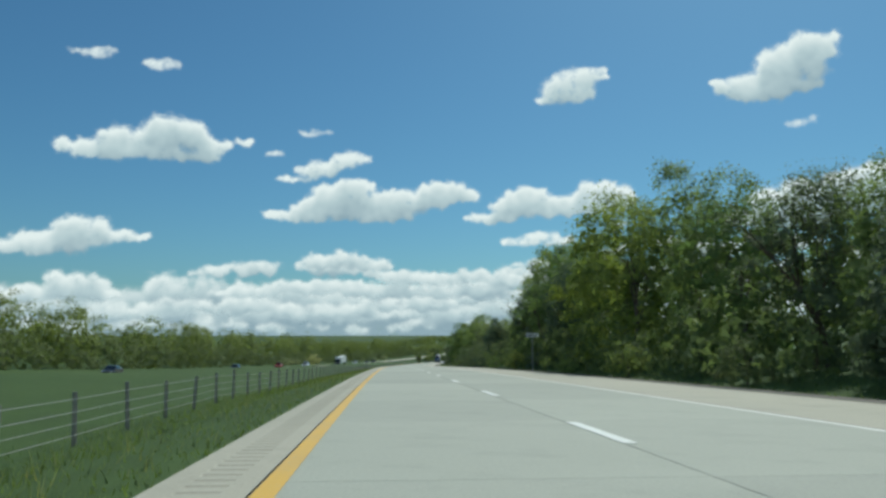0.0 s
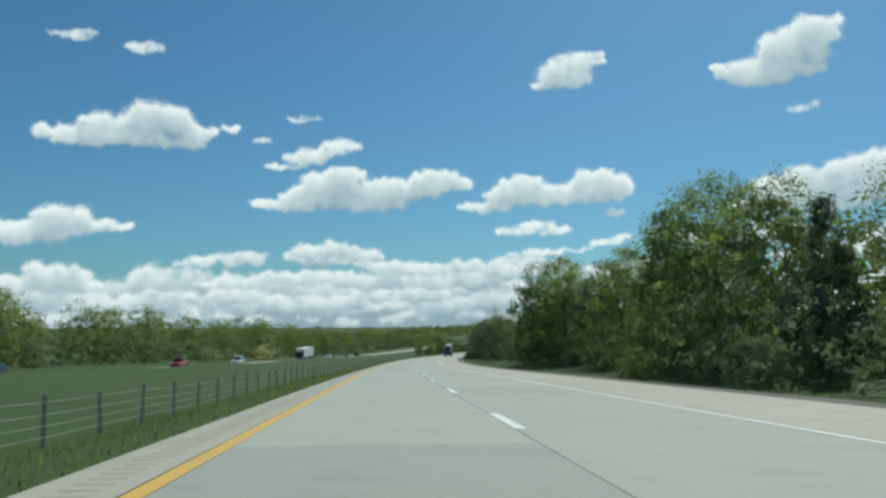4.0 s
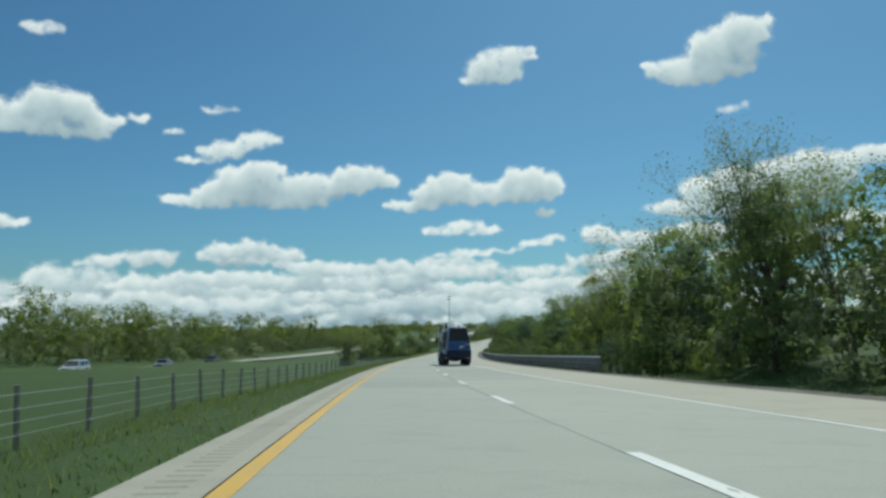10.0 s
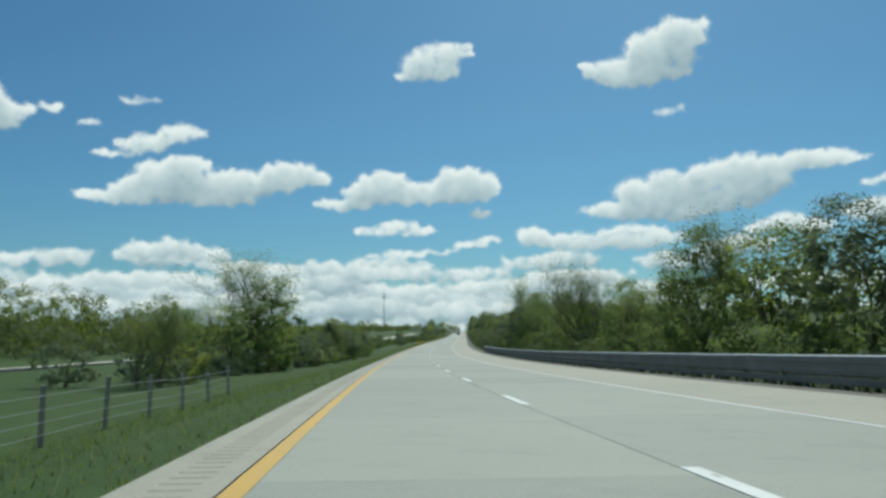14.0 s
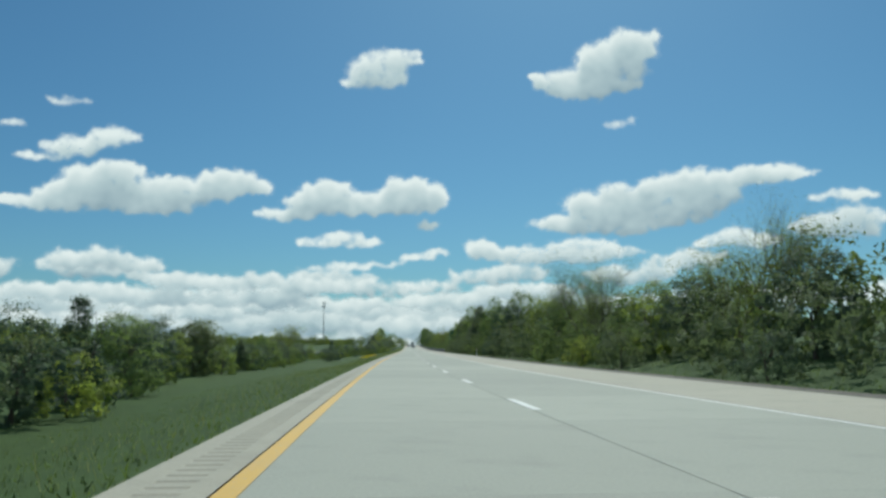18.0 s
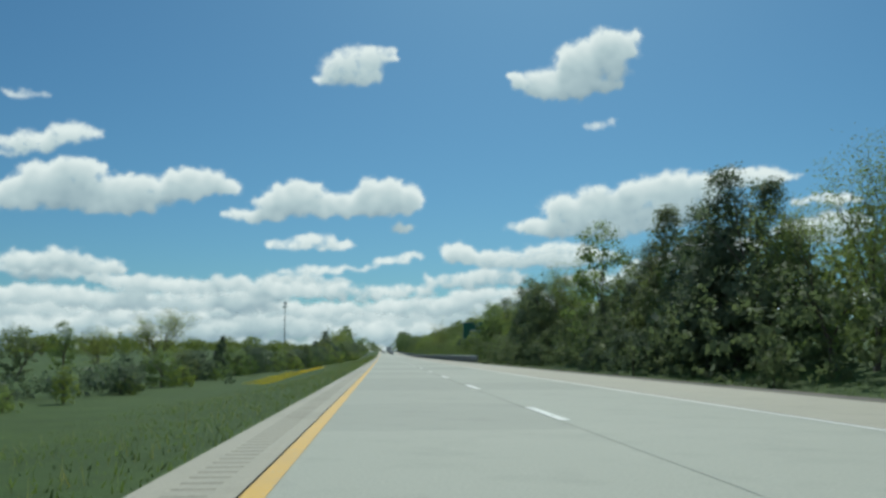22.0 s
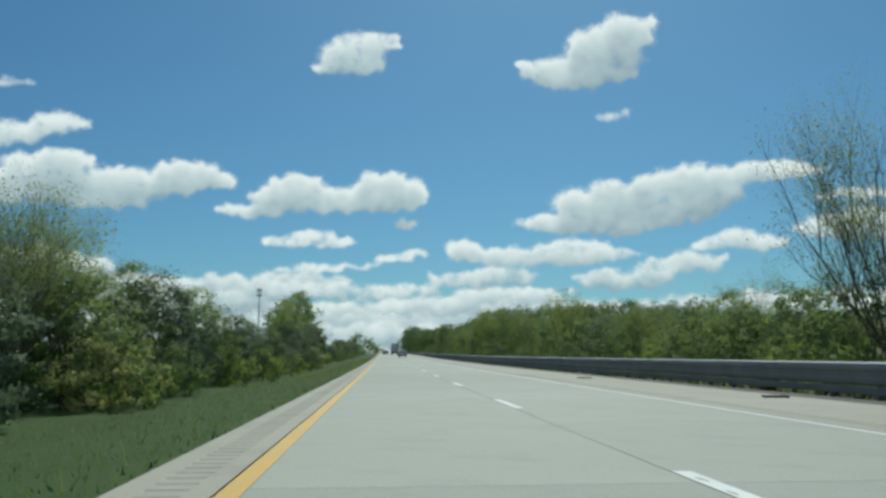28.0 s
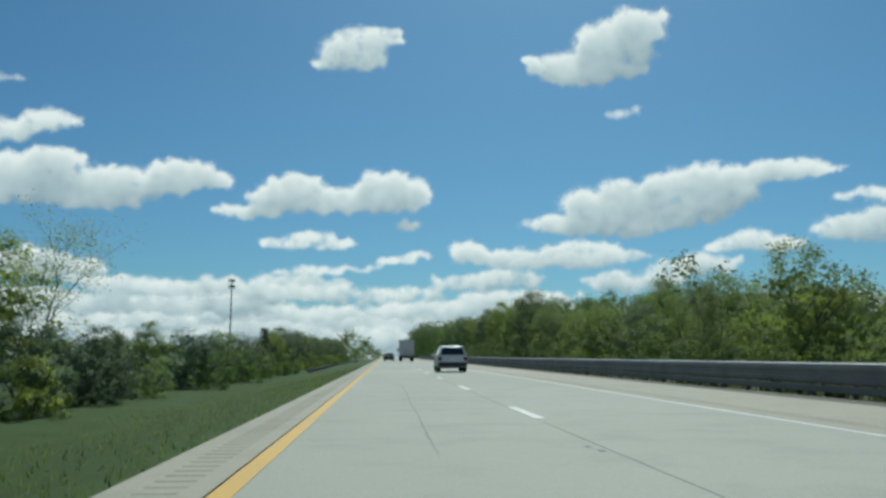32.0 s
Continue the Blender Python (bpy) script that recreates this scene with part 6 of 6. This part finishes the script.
blades("grass", "tall spring grass on the inner verge", 130000, -0.90, -7.5, -14, 1090, 0.095, LEAF_GRASS, 1)
blades("weeds", "dark rank weeds under the guardrail", 9000, 12.45, 13.6, 348, 556, 0.5, LEAF_DARK, 5)
blades("weeds", "dark rank weeds under the guardrail", 16000, 12.45, 13.6, 782, 1200, 0.5, LEAF_DARK, 6)
blades("grass", "rough grass along the outer shoulder", 24000, 12.4, 16, -10, 1090, 0.16, LEAF_GRASS, 2)

blades("grass", "long grass round the fence", 30000, -3.2, -7.2, -14, 480, 0.2, LEAF_GRASS, 9, 0.35)
DRY_GRASS = leaf_material("seed_stalk", (0.17, 0.20, 0.09), (0.27, 0.29, 0.16), (1.2, 1.2, 0.8), 0.4)
blades("seed_grass", "pale seeding grass stalks on the inner verge", 5000, -1.3, -6.5, -14, 480, 0.24, DRY_GRASS, 8, 0.2)
blades("seed_grass", "pale seeding grass stalks on the inner verge", 6000, -1.3, -6.5, 480, 1090, 0.22, DRY_GRASS, 10, 0.18)
FLOWER = leaf_material("yellow_flower", (0.55, 0.42, 0.03), (0.80, 0.62, 0.05), (1.1, 1.1, 0.8), 0.5)
blades("wildflowers", "yellow wildflowers in the median grass", 2400, -7.4, -9.2, 750, 780, 0.13, FLOWER, 3)
blades("wildflowers", "yellow wildflowers in the median grass", 1500, -7.4, -8.3, 780, 812, 0.13, FLOWER, 4)

# ---- seams and cracks in the left lane ----
def crack(s0, s1, lat, width, seed):
    r, pts, s = random.Random(seed), [], s0
    while s < s1:
        pts.append((s, lat + 0.04 * noise.noise(Vector((s * 0.15, seed, 0))) + r.uniform(-0.012, 0.012), width * r.uniform(0.4, 1.2)))
        s += r.uniform(0.25, 0.6)
    vs, fs = [], []
    for i, (s, l, w) in enumerate(pts):
        w *= min(1, i / 4, (len(pts) - 1 - i) / 4)
        vs += [at(s, l - w / 2, 0.0045), at(s, l + w / 2, 0.0045)]
        if i:
            fs.append((2 * i - 2, 2 * i - 1, 2 * i + 1, 2 * i))
    part("crack", mesh_of("crack", vs, fs, TAR), TAR, road, "dark sealed crack along the lane")


for s0, s1, lat, w in ((976, 984, 2.05, 0.018), (984.5, 993, 1.75, 0.03), (993.6, 1008, 1.78, 0.022), (1009, 1020, 1.9, 0.02), (1022, 1045, 1.8, 0.018)):
    crack(s0, s1, lat, w, int(s0))

# ---- heap of soil and torn turf spilling over the inner shoulder ----
def clods(count, s0, s1, lat0, lat1, seed):
    g, vs, fs = random.Random(seed), [], []
    for _ in range(count):
        s, u = g.uniform(s0, s1), g.uniform(0, 1)
        lat, r = lat0 + (lat1 - lat0) * u ** 1.3, g.uniform(0.008, 0.03) * (0.6 + 0.8 * (1 - u))
        o, b = at(s, lat, r * 0.25), len(vs)
        for a, z in [(k * math.pi / 3, -0.4) for k in range(6)] + [(k * math.pi / 3 + 0.5, 0.35) for k in range(6)]:
            q = r * g.uniform(0.6, 1.2) * (1.2 if z < 0 else 0.75)
            vs.append(o + Vector((math.cos(a) * q, math.sin(a) * q * 1.5, z * r)))
        vs.append(o + Vector((0, 0, r * 0.7)))
        for k in range(6):
            j = (k + 1) % 6
            fs += [(b + k, b + j, b + 6 + j, b + 6 + k), (b + 6 + k, b + 6 + j, b + 12)]
    return tagged(new("soil_clods", mesh_of("soil_clods", vs, fs, CLOD)), "brown soil clods and torn turf along the shoulder's edge", "soil", kind="stuff")


CLOD = plain("dry_soil", (0.38, 0.33, 0.25), 0.95, dirt=0.5, scale=4, bump=0.4)
clods(1200, 826, 846, -1.1, -0.62, 3)

# ---- small chipped spots beside the centre joint ----
for s, lat in ((606.7, 3.83), (606.8, 3.97), (976.8, 3.60), (976.9, 3.76), (1022.6, 3.55), (1023.0, 3.50), (930.3, 3.56)):
    r = random.Random(int(s * 10))
    spot = [at(s + math.sin(a) * r.uniform(0.05, 0.13), lat + math.cos(a) * r.uniform(0.025, 0.05), 0.005) for a in np.arange(0, 6.2, 0.6)]
    part("chipped_spot", mesh_of("chipped_spot", spot, [tuple(range(len(spot)))], TAR), TAR, road, "small chipped spot in the concrete")

# ---- soil strip and concrete slabs of the two lanes ----
part("soil_strip", sweep("soil_strip", [(11.12, -0.03), (11.2, 0.0), (11.6, -0.005), (12.2, -0.01), (12.7, -0.06), (13.3, -0.25)], [*range(-60, 1320, 6)], SOIL), SOIL, road, "dark dirt and gravel beside the shoulder")
SLAB_L = 6.1
slab_meshes = []
for w0, w1 in ((-0.036, LANE - 0.030), (LANE - 0.018, 7.66)):
    bm = bmesh.new()
    box(bm, 0, 0.004, -0.06, w1 - w0, SLAB_L - 0.004, 0.0, 0.003)
    me = bpy.data.meshes.new("slab")
    bm.to_mesh(me)
    bm.free()
    me.materials.append(SLAB)
    slab_meshes.append((w0, me))
count = 0
rest_v, rest_f = [], []
for k in range(-8, 200):
    s = k * SLAB_L
    for w0, me in slab_meshes:
        m = along(s + SLAB_L / 2, w0, 0.0) @ Matrix.Translation((0, -SLAB_L / 2, 0))
        if -2 <= k < 148:
            part("slab", me, SLAB, road).matrix_world = m
        else:
            base = len(rest_v)
            rest_v += [m @ v.co for v in me.vertices]
            rest_f += [tuple(base + i for i in p.vertices) for p in me.polygons]
part("slab_rows", mesh_of("slab_rows", rest_v, rest_f, SLAB), SLAB, road, "jointed concrete slabs")
part("far_lanes", sweep("far_lanes", [(-0.036, 0.0), (7.66, 0.0)], [*range(-390, -50, 10), -49], SLAB), SLAB, road)
part("far_lanes", sweep("far_lanes", [(-0.036, 0.0), (7.66, 0.0)], [*range(1218, 1320, 6), *range(1320, 2600, 20)], SLAB), SLAB, road)
